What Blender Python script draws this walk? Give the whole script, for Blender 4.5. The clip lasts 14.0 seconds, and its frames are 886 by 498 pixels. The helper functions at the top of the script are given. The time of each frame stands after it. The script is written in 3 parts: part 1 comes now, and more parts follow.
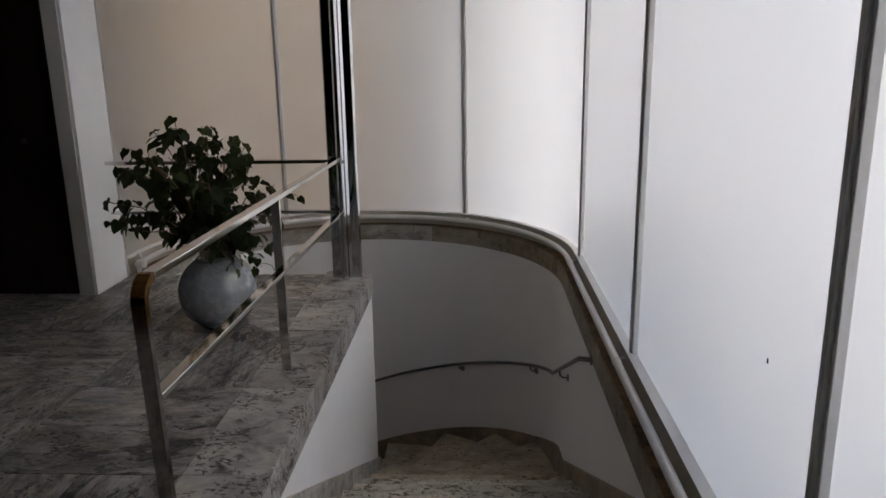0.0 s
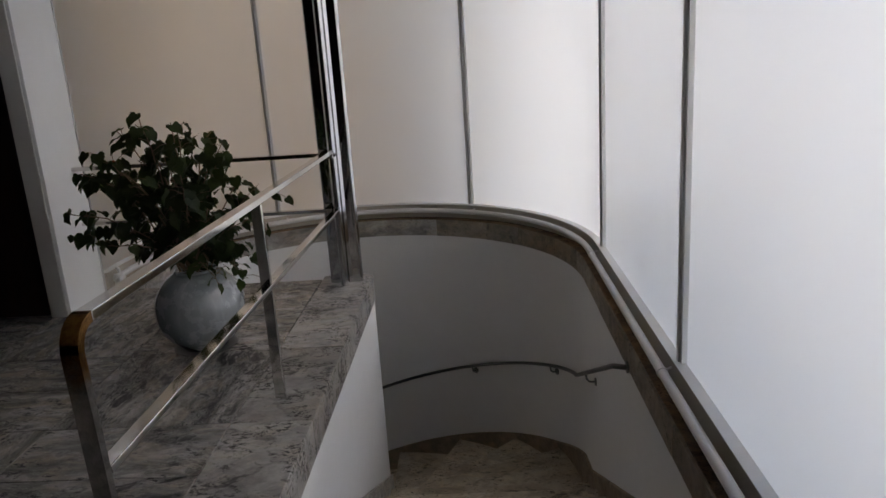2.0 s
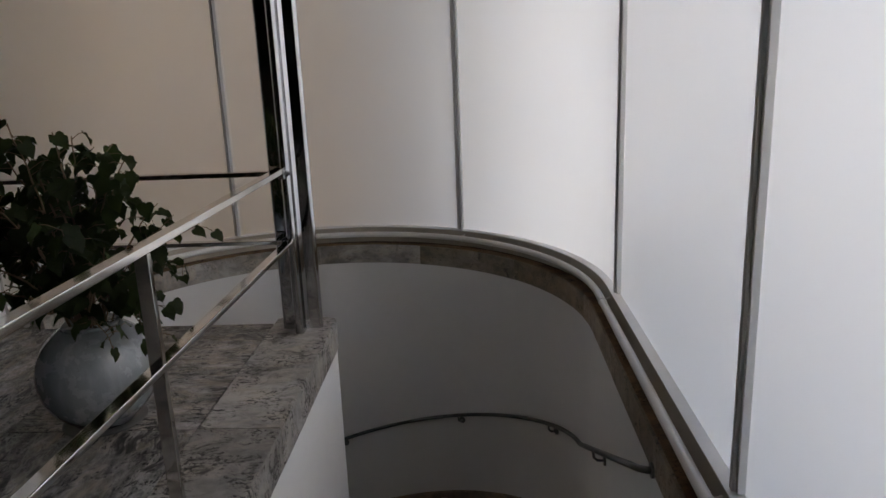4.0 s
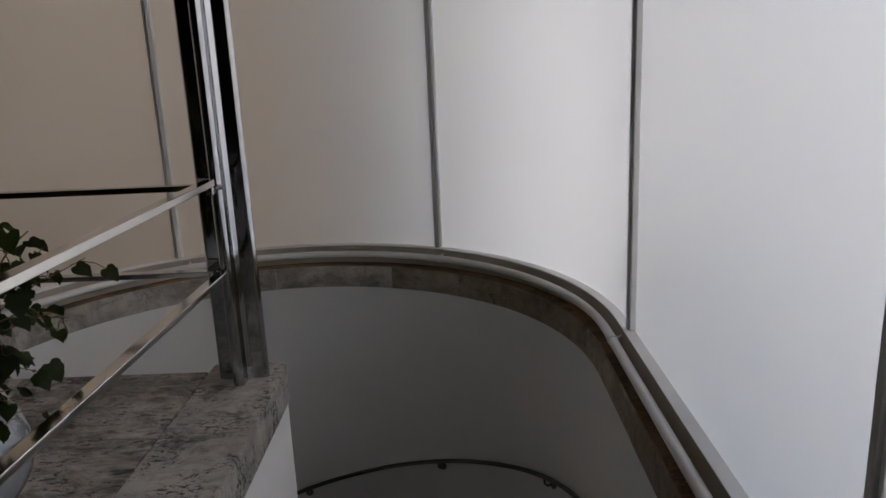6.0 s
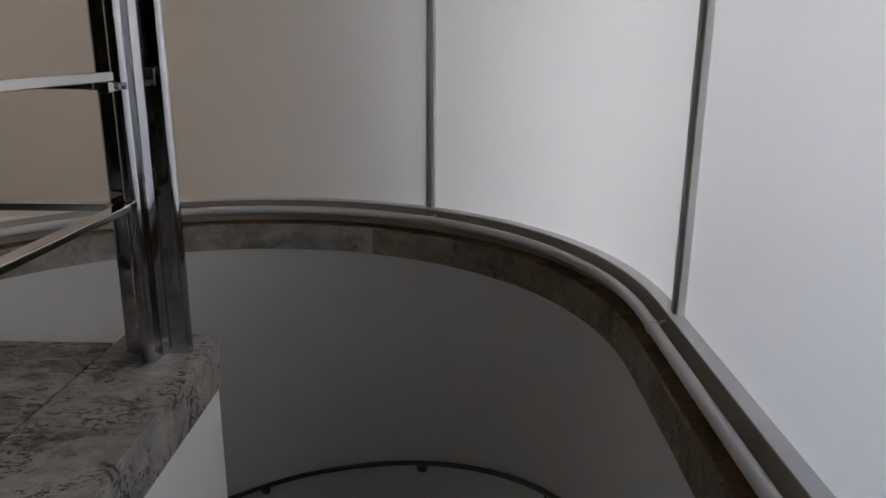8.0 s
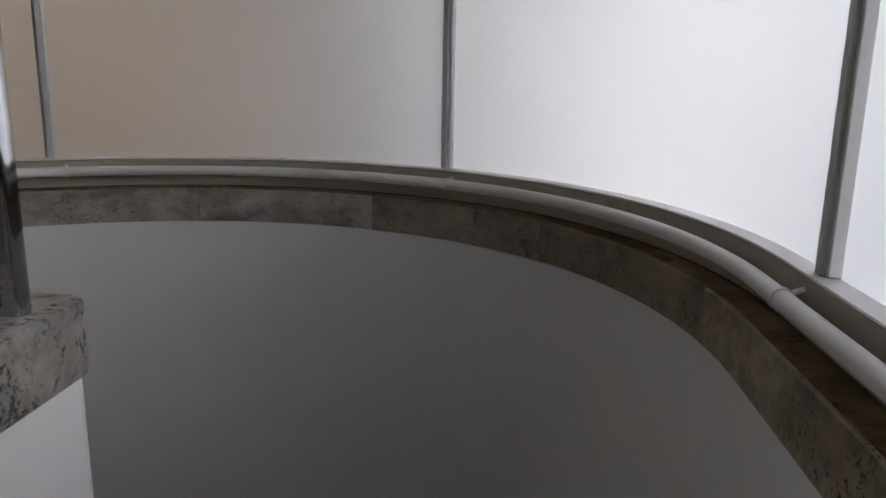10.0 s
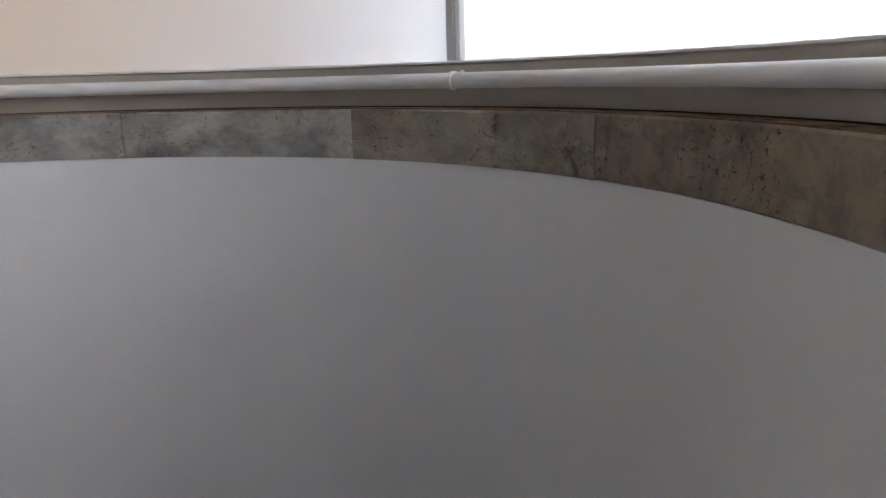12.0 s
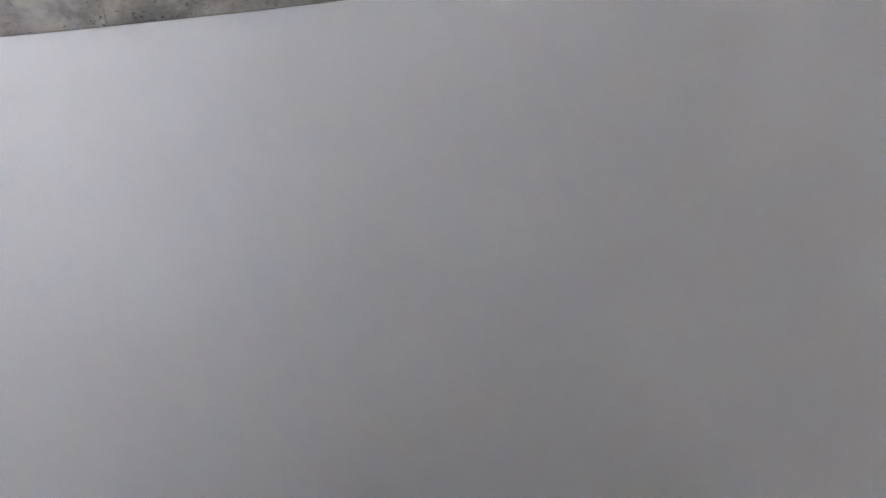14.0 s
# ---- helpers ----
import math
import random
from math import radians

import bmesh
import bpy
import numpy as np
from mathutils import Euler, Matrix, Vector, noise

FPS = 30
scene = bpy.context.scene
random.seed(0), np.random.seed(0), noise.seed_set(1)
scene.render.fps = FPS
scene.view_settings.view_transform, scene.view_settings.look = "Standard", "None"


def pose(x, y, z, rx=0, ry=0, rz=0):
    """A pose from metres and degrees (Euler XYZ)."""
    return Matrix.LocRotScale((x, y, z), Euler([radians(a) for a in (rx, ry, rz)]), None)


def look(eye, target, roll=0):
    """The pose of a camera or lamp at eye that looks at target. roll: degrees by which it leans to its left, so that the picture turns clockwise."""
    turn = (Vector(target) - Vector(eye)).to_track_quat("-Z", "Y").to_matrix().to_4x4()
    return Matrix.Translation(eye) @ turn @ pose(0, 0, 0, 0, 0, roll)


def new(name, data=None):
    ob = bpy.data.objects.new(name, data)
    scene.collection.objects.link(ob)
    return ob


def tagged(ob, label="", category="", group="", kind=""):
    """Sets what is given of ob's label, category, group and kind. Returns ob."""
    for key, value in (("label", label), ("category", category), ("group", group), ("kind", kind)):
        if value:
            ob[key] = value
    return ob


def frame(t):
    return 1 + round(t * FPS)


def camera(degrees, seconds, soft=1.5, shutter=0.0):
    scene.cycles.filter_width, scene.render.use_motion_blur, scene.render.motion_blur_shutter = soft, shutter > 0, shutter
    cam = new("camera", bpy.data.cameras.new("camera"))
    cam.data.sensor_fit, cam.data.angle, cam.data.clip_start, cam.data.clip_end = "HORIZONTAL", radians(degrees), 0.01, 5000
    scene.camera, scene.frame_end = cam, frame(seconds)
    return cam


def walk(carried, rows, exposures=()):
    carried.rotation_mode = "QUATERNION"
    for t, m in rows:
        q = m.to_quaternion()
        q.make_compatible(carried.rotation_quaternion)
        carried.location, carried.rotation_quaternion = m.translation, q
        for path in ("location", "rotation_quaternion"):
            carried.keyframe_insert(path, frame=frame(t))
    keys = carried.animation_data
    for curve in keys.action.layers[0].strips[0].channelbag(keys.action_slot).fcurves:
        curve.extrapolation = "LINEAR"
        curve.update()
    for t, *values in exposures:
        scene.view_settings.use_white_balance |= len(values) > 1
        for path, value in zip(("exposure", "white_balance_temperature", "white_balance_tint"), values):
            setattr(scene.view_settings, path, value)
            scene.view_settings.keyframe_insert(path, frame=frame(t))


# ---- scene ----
cam = camera(61.9, 14.0)
PATH = [
    (0, (1.192, 0.448, 1.488), (1.101, 2.386, 1.003), -0.9),
    (0.5, (1.205, 0.478, 1.478), (1.106, 2.411, 0.972), -0.6),
    (1, (1.205, 0.576, 1.456), (1.088, 2.493, 0.896), -1.5),
    (1.5, (1.157, 0.746, 1.442), (1.034, 2.662, 0.883), -2.7),
    (2, (1.132, 0.952, 1.429), (1.035, 2.881, 0.911), -3.7),
    (2.5, (1.165, 1.17, 1.429), (1.072, 3.109, 0.945), -3.5),
    (3, (1.207, 1.395, 1.412), (1.094, 3.331, 0.921), -2.8),
    (5.5, (1.199, 2.452, 1.365), (1.151, 4.382, 0.845), -2.0),
    (6, (1.198, 2.603, 1.301), (1.162, 4.541, 0.805), -2.5),
    (6.5, (1.221, 2.79, 1.227), (1.169, 4.75, 0.83), -0.6),
    (7, (1.231, 2.955, 1.164), (1.145, 4.896, 0.689), -0.0),
    (7.5, (1.215, 3.16, 1.083), (1.182, 5.111, 0.646), -0.1),
    (8, (1.214, 3.358, 0.972), (1.183, 5.285, 0.438), 0.4),
    (10.5, (1.354, 4.438, 0.373), (1.165, 6.382, -0.058), 0.9),
    (11, (1.363, 4.673, 0.274), (1.205, 6.6, -0.238), -1.2),
    (11.5, (1.407, 4.933, 0.18), (1.094, 6.849, -0.299), -0.3),
    (12, (1.415, 5.133, 0.098), (1.061, 7.049, -0.355), -1.5),
    (12.5, (1.372, 5.292, 0.051), (1.051, 7.214, -0.402), -3.4),
    (13, (1.322, 5.424, -0.075), (0.919, 7.329, -0.534), -2.1),
    (13.5, (1.285, 5.575, -0.125), (0.7785, 7.415, -0.714), -4.17),
    (14.0, (1.265, 5.69, -0.19), (0.713, 7.519, -0.775), -5.52),
]

walk(cam, [(t, look(eye, target, roll)) for t, eye, target, roll in PATH],
     exposures=[(0.0, 2.65, 7200, 14), (3.2, 2.5, 7200, 14), (5.5, 2.24, 7150, 14), (7.0, 2.08, 7100, 14), (8.2, 2.03, 7050, 14), (10.5, 2.86, 6900, 14), (11.5, 3.5, 6800, 14), (12.0, 3.74, 6720, 14), (12.5, 3.84, 6650, 14), (14.0, 4.53, 6550, 14)])

# ---- light ----
SUN_AZ, SUN_EL = -18.0, 30.0          # degrees from +x towards +y, degrees up
world = bpy.data.worlds.new("world")
scene.world = world
world.use_nodes = True
wn, wl = world.node_tree.nodes, world.node_tree.links
wn.clear()
sky = wn.new("ShaderNodeTexSky")
sky.sky_type, sky.sun_disc = "NISHITA", False
sky.sun_elevation, sky.sun_rotation = radians(SUN_EL), radians(90 - SUN_AZ)
sky.ozone_density, sky.dust_density = 2.5, 0.6
bg = wn.new("ShaderNodeBackground")
bg.inputs["Strength"].default_value = 0.15
wo = wn.new("ShaderNodeOutputWorld")
wl.new(sky.outputs[0], bg.inputs[0])
wl.new(bg.outputs[0], wo.inputs[0])
sun_data = bpy.data.lights.new("sun", "SUN")
sun_data.energy, sun_data.angle, sun_data.color = 1.0, radians(12), (1.0, 0.91, 0.82)
sun = new("sun", sun_data)
sun_way = Vector((math.cos(radians(SUN_EL)) * math.cos(radians(SUN_AZ)), math.cos(radians(SUN_EL)) * math.sin(radians(SUN_AZ)), math.sin(radians(SUN_EL))))
sun.matrix_world = look(sun_way * 30, (0, 0, 0))


# ---- materials ----
class Nodes:
    """A small wrapper to wire a procedural material."""

    def __init__(self, name):
        self.mat = bpy.data.materials.new(name)
        self.mat.use_nodes = True
        self.n, self.l = self.mat.node_tree.nodes, self.mat.node_tree.links
        self.bsdf = self.n["Principled BSDF"]
        self.out = self.n["Material Output"]

    def node(self, kind, values=(), **props):
        nd = self.n.new(kind)
        for k, v in props.items():
            setattr(nd, k, v)
        for k, v in dict(values).items():
            if isinstance(v, bpy.types.NodeSocket):
                self.l.new(v, nd.inputs[k])
            else:
                nd.inputs[k].default_value = v
        return nd

    def coords(self, scale=(1, 1, 1), offset=True):
        tc = self.node("ShaderNodeTexCoord")
        vec = tc.outputs["Object"]
        if offset:
            info = self.node("ShaderNodeObjectInfo")
            mul = self.node("ShaderNodeMath", {0: info.outputs["Random"], 1: 37.0}, operation="MULTIPLY")
            comb = self.node("ShaderNodeCombineXYZ", {0: mul.outputs[0], 1: mul.outputs[0], 2: mul.outputs[0]})
            vec = self.node("ShaderNodeVectorMath", {0: vec, 1: comb.outputs[0]}, operation="ADD").outputs[0]
        mp = self.node("ShaderNodeMapping", {"Vector": vec, "Scale": scale})
        return mp.outputs[0]

    def noise(self, vec, scale, detail=6, rough=0.6, distort=0.0):
        return self.node("ShaderNodeTexNoise", {"Vector": vec, "Scale": scale, "Detail": detail, "Roughness": rough, "Distortion": distort}).outputs["Fac"]

    def ramp(self, fac, stops):
        r = self.node("ShaderNodeValToRGB", {"Fac": fac})
        e = r.color_ramp.elements
        while len(e) < len(stops):
            e.new(0.5)
        for el, (p, c) in zip(e, stops):
            el.position = p
            el.color = (c, c, c, 1) if isinstance(c, (int, float)) else (*c, 1)
        return r.outputs["Color"]

    def mix(self, fac, a, b, mode="MIX"):
        m = self.node("ShaderNodeMix", data_type="RGBA", blend_type=mode)
        for idx, v in ((0, fac), (6, a), (7, b)):
            if isinstance(v, bpy.types.NodeSocket):
                self.l.new(v, m.inputs[idx])
            elif idx == 0:
                m.inputs[0].default_value = v
            else:
                m.inputs[idx].default_value = (*v, 1)
        return m.outputs[2]

    def math(self, op, a, b=0.0):
        return self.node("ShaderNodeMath", {0: a, 1: b}, operation=op).outputs[0]

    def bump(self, height, strength=0.2, distance=0.002):
        b = self.node("ShaderNodeBump", {"Height": height, "Strength": strength, "Distance": distance})
        self.l.new(b.outputs[0], self.bsdf.inputs["Normal"])

    def set(self, **values):
        for k, v in values.items():
            key = k.replace("_", " ")
            key = {"Specular": "Specular IOR Level", "Transmission": "Transmission Weight", "Coat": "Coat Weight"}.get(key, key)
            if isinstance(v, bpy.types.NodeSocket):
                self.l.new(v, self.bsdf.inputs[key])
            else:
                self.bsdf.inputs[key].default_value = (*v, 1) if isinstance(v, tuple) else v
        return self.mat


def travertine(name, light, mid, dark, grain=9.0, pits=0.5, rough=0.38, vein=0.56, fine=9.0, cloud=0.6, rare=0.535):
    """Cut travertine: soft bands along local x, streaks of open dark pits."""
    m = Nodes(name)
    v = m.coords((1, 1, 1), True)
    stretch = m.node("ShaderNodeMapping", {"Vector": v, "Scale": (1.0, grain, grain)}).outputs[0]
    half = m.node("ShaderNodeMapping", {"Vector": v, "Scale": (1.0, 1 + grain * 0.3, 1 + grain * 0.3)}).outputs[0]
    clouds = m.noise(v, 3.0, 7, 0.65)
    mottle = m.noise(half, 9.0, 8, 0.7, 0.6)
    bands = m.noise(m.node("ShaderNodeMapping", {"Vector": v, "Scale": (1.0, 1 + grain * 0.9, 1 + grain * 0.9)}).outputs[0], 2.4, 8, 0.62, 0.5)
    base = m.mix(m.ramp(bands, [(0.38, 0.0), (0.62, 1.0)]), mid, light)
    base = m.mix(m.ramp(clouds, [(0.44, 0.0), (0.62, cloud)]), base, tuple(c * 0.5 for c in mid))
    base = m.mix(m.ramp(mottle, [(0.40, 0.6), (0.54, 0.0)]), base, tuple(c * 0.45 for c in mid))
    base = m.mix(m.ramp(m.noise(half, 5.0, 5, 0.6, 1.0), [(0.45, 0.0), (0.66, 0.55)]), base, (light[0] * 1.12, light[1] * 1.0, light[2] * 0.84))
    warp = m.node("ShaderNodeTexNoise", {"Vector": v, "Scale": 2.2, "Detail": 3.0}).outputs["Color"]
    bent = m.node("ShaderNodeVectorMath", {0: stretch, 1: m.node("ShaderNodeVectorMath", {0: warp, "Scale": grain * 0.35}, operation="SCALE").outputs[0]}, operation="ADD").outputs[0]
    streak = m.ramp(m.noise(bent, fine * 0.30, 10, 0.70, 0.6), [(vein, 0.0), (vein + 0.05, 0.75), (vein + 0.12, 1.0)])
    gaps = m.ramp(m.noise(v, 2.4, 8, 0.7), [(0.43, 0.0), (0.53, 1.0)])
    speck = m.ramp(m.noise(half, fine * 2.6, 9, 0.74, 0.2), [(rare, 0.0), (rare + 0.022, 1.0)])
    where = m.ramp(m.noise(v, 5.5, 6, 0.7), [(0.47, 0.0), (0.56, 1.0)])
    smoke = m.math("MULTIPLY", m.ramp(m.noise(bent, fine * 0.16, 8, 0.7, 0.4), [(0.47, 0.0), (0.64, 0.75)]), gaps)
    base = m.mix(smoke, base, tuple(c * 0.30 for c in mid))
    holes = m.math("MAXIMUM", m.math("MULTIPLY", streak, gaps), m.math("MULTIPLY", m.math("MULTIPLY", speck, where), pits * 2))
    holes = m.math("MINIMUM", holes, 1.0)
    col = m.mix(holes, base, dark)
    fines = m.noise(v, 90.0, 3, 0.7)
    col = m.mix(m.math("MULTIPLY", fines, 0.3), col, tuple(c * 0.7 for c in mid))
    info = m.node("ShaderNodeObjectInfo")
    shade = m.math("ADD", m.math("MULTIPLY", info.outputs["Random"], 0.30), 0.80)
    tone = m.node("ShaderNodeCombineColor", {0: shade, 1: shade, 2: shade}).outputs[0]
    col = m.mix(1.0, col, tone, "MULTIPLY")
    m.bump(m.math("SUBTRACT", m.math("MULTIPLY", fines, 0.25), holes), 0.4, 0.002)
    m.set(Base_Color=col, Roughness=m.math("ADD", m.math("MULTIPLY", holes, 0.35), rough), Specular=0.28)
    return m.mat


def paint(name, colour, rough=0.6, dirt=0.12, scale=1.5, bump=0.05, spec=0.3):
    m = Nodes(name)
    v = m.coords((1, 1, 1), True)
    blot = m.ramp(m.noise(v, scale, 5, 0.6), [(0.35, 0.0), (0.75, 1.0)])
    fine = m.noise(v, 140.0, 3, 0.6)
    col = m.mix(m.math("MULTIPLY", blot, dirt), colour, tuple(c * 0.7 for c in colour))
    patch = m.ramp(m.noise(v, scale * 9.0, 6, 0.7), [(0.42, 0.0), (0.66, 1.0)])
    col = m.mix(m.math("MULTIPLY", patch, dirt * 0.5), col, tuple(c * 0.72 for c in colour))
    m.bump(m.math("ADD", fine, m.math("MULTIPLY", patch, 0.6)), bump, 0.001)
    m.set(Base_Color=col, Roughness=rough, Specular=spec)
    return m.mat


def metal(name, colour, rough=0.08, scratch=0.08, tarnish=None):
    m = Nodes(name)
    v = m.coords((1, 1, 1), True)
    smear = m.noise(v, 9.0, 6, 0.65)
    col = m.mix(m.math("MULTIPLY", m.ramp(smear, [(0.4, 0.0), (0.8, 1.0)]), 0.35), colour, tuple(c * 0.72 for c in colour))
    if tarnish:
        col = m.mix(m.ramp(m.noise(v, 28.0, 6, 0.7), [(0.38, 0.0), (0.47, 1.0)]), tarnish, col)
    m.set(Base_Color=col, Metallic=1.0, Roughness=m.math("ADD", m.math("MULTIPLY", smear, scratch), rough))
    return m.mat


def worn_bend(name):
    """Nickel bar handled through to the brass along its bent top, patchy where the plating ends."""
    m = Nodes(name)
    v = m.coords((1, 1, 1), False)
    z = m.node("ShaderNodeSeparateXYZ", {0: v}).outputs[2]
    edge = m.math("ADD", z, m.math("MULTIPLY", m.math("SUBTRACT", m.noise(v, 22.0, 6, 0.65), 0.5), 0.22))
    worn = m.ramp(edge, [(0.70, 0.0), (0.80, 1.0)])
    brass = m.ramp(m.noise(v, 40.0, 5, 0.7), [(0.35, (0.20, 0.085, 0.022)), (0.65, (0.47, 0.25, 0.07))])
    dull = m.ramp(m.noise(v, 30.0, 6, 0.7), [(0.36, (0.30, 0.285, 0.27)), (0.60, (0.50, 0.485, 0.46))])
    m.set(Base_Color=m.mix(worn, dull, brass), Metallic=1.0, Roughness=m.ramp(m.noise(v, 16.0, 5, 0.6), [(0.3, 0.08), (0.7, 0.24)]))
    return m.mat


def milk_glass(name):
    """Sandblasted glass: passes daylight, spreads it, keeps a slight sheen inside."""
    m = Nodes(name)
    v = m.coords((1, 1, 1), False)
    tint = m.mix(m.ramp(m.noise(v, 0.9, 4, 0.55), [(0.3, 0.0), (0.8, 1.0)]), (0.86, 0.87, 0.87), (0.80, 0.81, 0.82))
    trans = m.node("ShaderNodeBsdfTranslucent", {"Color": tint})
    diff = m.node("ShaderNodeBsdfDiffuse", {"Color": (0.55, 0.56, 0.56, 1)})
    gloss = m.node("ShaderNodeBsdfGlossy", {"Color": (1, 1, 1, 1), "Roughness": 0.28})
    ahead = m.node("ShaderNodeBsdfRefraction", {"Color": (0.9, 0.9, 0.9, 1), "Roughness": 0.75, "IOR": 1.45})
    passed = m.node("ShaderNodeMixShader", {0: 0.42, 1: trans.outputs[0], 2: ahead.outputs[0]})
    mix = m.node("ShaderNodeMixShader", {0: 0.18, 1: passed.outputs[0], 2: diff.outputs[0]})
    fr = m.node("ShaderNodeFresnel", {"IOR": 1.4})
    mix2 = m.node("ShaderNodeMixShader", {0: fr.outputs[0], 1: mix.outputs[0], 2: gloss.outputs[0]})
    m.l.new(mix2.outputs[0], m.out.inputs["Surface"])
    return m.mat


def wood(name, light, dark, rough=0.35):
    m = Nodes(name)
    v = m.coords((1, 1, 1), True)
    st = m.node("ShaderNodeMapping", {"Vector": v, "Scale": (7.0, 7.0, 0.6)}).outputs[0]
    g = m.noise(st, 2.5, 8, 0.65, 1.2)
    m.set(Base_Color=m.ramp(g, [(0.3, dark), (0.75, light)]), Roughness=rough, Specular=0.25)
    return m.mat


def leafy(name, green, deep):
    m = Nodes(name)
    v = m.coords((1, 1, 1), False)
    info = m.node("ShaderNodeObjectInfo")
    col = m.mix(info.outputs["Random"], deep, green)
    col = m.mix(m.math("MULTIPLY", m.noise(v, 40.0, 4, 0.6), 0.5), col, deep)
    m.set(Base_Color=col, Roughness=0.6, Specular=0.15)
    tr = m.node("ShaderNodeBsdfTranslucent", {"Color": m.mix(0.5, green, (0.16, 0.24, 0.05))})
    mx = m.node("ShaderNodeMixShader", {0: 0.22, 1: m.bsdf.outputs[0], 2: tr.outputs[0]})
    m.l.new(mx.outputs[0], m.out.inputs["Surface"])
    return m.mat


def glaze(name):
    """Pale grey-blue glaze, run down in soft streaks, with fine darker crackle."""
    m = Nodes(name)
    v = m.coords((1, 1, 1), False)
    runs = m.noise(m.node("ShaderNodeMapping", {"Vector": v, "Scale": (6.0, 6.0, 0.9)}).outputs[0], 3.0, 7, 0.62, 0.5)
    c = m.ramp(runs, [(0.30, (0.19, 0.21, 0.222)), (0.52, (0.22, 0.241, 0.253)), (0.74, (0.27, 0.291, 0.302))])
    c = m.mix(m.ramp(m.noise(v, 4.0, 5, 0.6), [(0.38, 0.0), (0.70, 0.35)]), c, (0.20, 0.215, 0.22))
    c = m.mix(m.ramp(m.noise(v, 60, 4, 0.7), [(0.60, 0.0), (0.68, 0.4)]), c, (0.16, 0.165, 0.16))
    m.bump(runs, 0.12, 0.003)
    m.set(Base_Color=c, Roughness=m.ramp(m.noise(v, 12.0, 5, 0.6), [(0.3, 0.16), (0.7, 0.34)]), Specular=0.5, Coat=0.8)
    return m.mat


M_TILE = travertine("travertine_floor", (0.450, 0.434, 0.415), (0.175, 0.167, 0.158), (0.010, 0.009, 0.008), 4.2, 0.6, 0.26, 0.505, 9.5, 0.30, 0.525)
M_BORDER = travertine("travertine_border", (0.430, 0.414, 0.394), (0.320, 0.307, 0.290), (0.024, 0.021, 0.020), 1.8, 0.6, 0.34, 0.545, 15, 0.5, 0.518)
M_STEP = travertine("travertine_step", (0.60, 0.56, 0.495), (0.48, 0.44, 0.38), (0.022, 0.019, 0.017), 1.6, 0.55, 0.42, 0.545, 12, 0.4, 0.52)
# step stone with fewer specks; the panes' warm light is in its brown
M_STEP_WARMLIT = travertine("travertine_step_warmlit", (0.54, 0.47, 0.37), (0.41, 0.345, 0.26), (0.035, 0.026, 0.019), 1.8, 0.45, 0.42, 0.55, 10, 0.4, 0.55)
M_BAND = travertine("travertine_band", (0.50, 0.485, 0.45), (0.37, 0.355, 0.33), (0.045, 0.038, 0.032), 2.4, 0.45, 0.5, 0.60, 22, 0.75, 0.572)
M_BAND_BROWN = travertine("travertine_band_brown", (0.37, 0.315, 0.24), (0.25, 0.205, 0.15), (0.035, 0.025, 0.017), 2.0, 0.5, 0.5, 0.60, 20, 0.7, 0.565)
M_BAND_MID = travertine("travertine_band_mid", (0.45, 0.41, 0.34), (0.32, 0.285, 0.23), (0.04, 0.03, 0.022), 2.4, 0.45, 0.5, 0.60, 22, 0.7, 0.568)
M_LEDGE = travertine("travertine_ledge", (0.36, 0.225, 0.105), (0.22, 0.132, 0.06), (0.03, 0.02, 0.014), 2.4, 0.5, 0.6, 0.58, 22, 0.8)
M_SKIRT = travertine("travertine_skirting", (0.32, 0.255, 0.185), (0.245, 0.19, 0.135), (0.07, 0.05, 0.036), 2.0, 0.15, 0.5, 0.62)
M_WALL = paint("white_plaster", (0.70, 0.70, 0.695), 0.75, 0.12, 0.8, 0.24, 0.2)
# white ceiling painted grey so that less light bounces into the hall
M_CEIL = paint("ceiling_bounce_grey", (0.38, 0.37, 0.36), 0.85, 0.08)
M_FRAME = paint("grey_frame_paint", (0.50, 0.50, 0.495), 0.42, 0.25, 6.0, 0.03, 0.4)
# beige taken darker: part of the apron's shade above the pipe is in it
M_APRON = paint("beige_apron_shaded", (0.42, 0.38, 0.32), 0.5, 0.3, 7.0, 0.04, 0.35)
M_SILL = paint("white_frame_paint", (0.80, 0.80, 0.79), 0.38, 0.2, 5.0, 0.03, 0.4)
M_PIPE = paint("white_pipe_enamel", (0.70, 0.69, 0.67), 0.35, 0.22, 9.0, 0.03, 0.5)
M_GLASS = milk_glass("milk_glass")
M_CHROME = metal("chrome", (0.50, 0.50, 0.515), 0.035, 0.06)
M_RAIL = metal("nickel_rail", (0.66, 0.645, 0.62), 0.04, 0.09)
M_BRASS = worn_bend("worn_brass")
M_IRON = metal("dull_steel", (0.17, 0.17, 0.17), 0.30, 0.2)
# rosewood taken down to near black: the hall's deep shade is in the colour
M_WOOD = wood("shade_dark_rosewood", (0.012, 0.006, 0.004), (0.005, 0.003, 0.002), 0.4)
M_JAMB = paint("grey_jamb", (0.45, 0.44, 0.42), 0.6, 0.15)
M_POT = glaze("pot_glaze")
M_SOIL = paint("soil", (0.035, 0.026, 0.02), 0.95, 0.5, 30, 0.6)
M_STEM = paint("stem_bark", (0.16, 0.115, 0.07), 0.75, 0.4, 30, 0.2)
M_LEAF = leafy("leaf", (0.020, 0.034, 0.008), (0.005, 0.009, 0.003))
M_FLOWER = paint("flower_petal", (0.34, 0.055, 0.025), 0.6, 0.2, 40)
M_PLASTIC = paint("white_plastic", (0.72, 0.72, 0.70), 0.4, 0.1)
M_CONTACT = paint("contact_shadow_grey", (0.13, 0.125, 0.12), 0.5, 0.3)
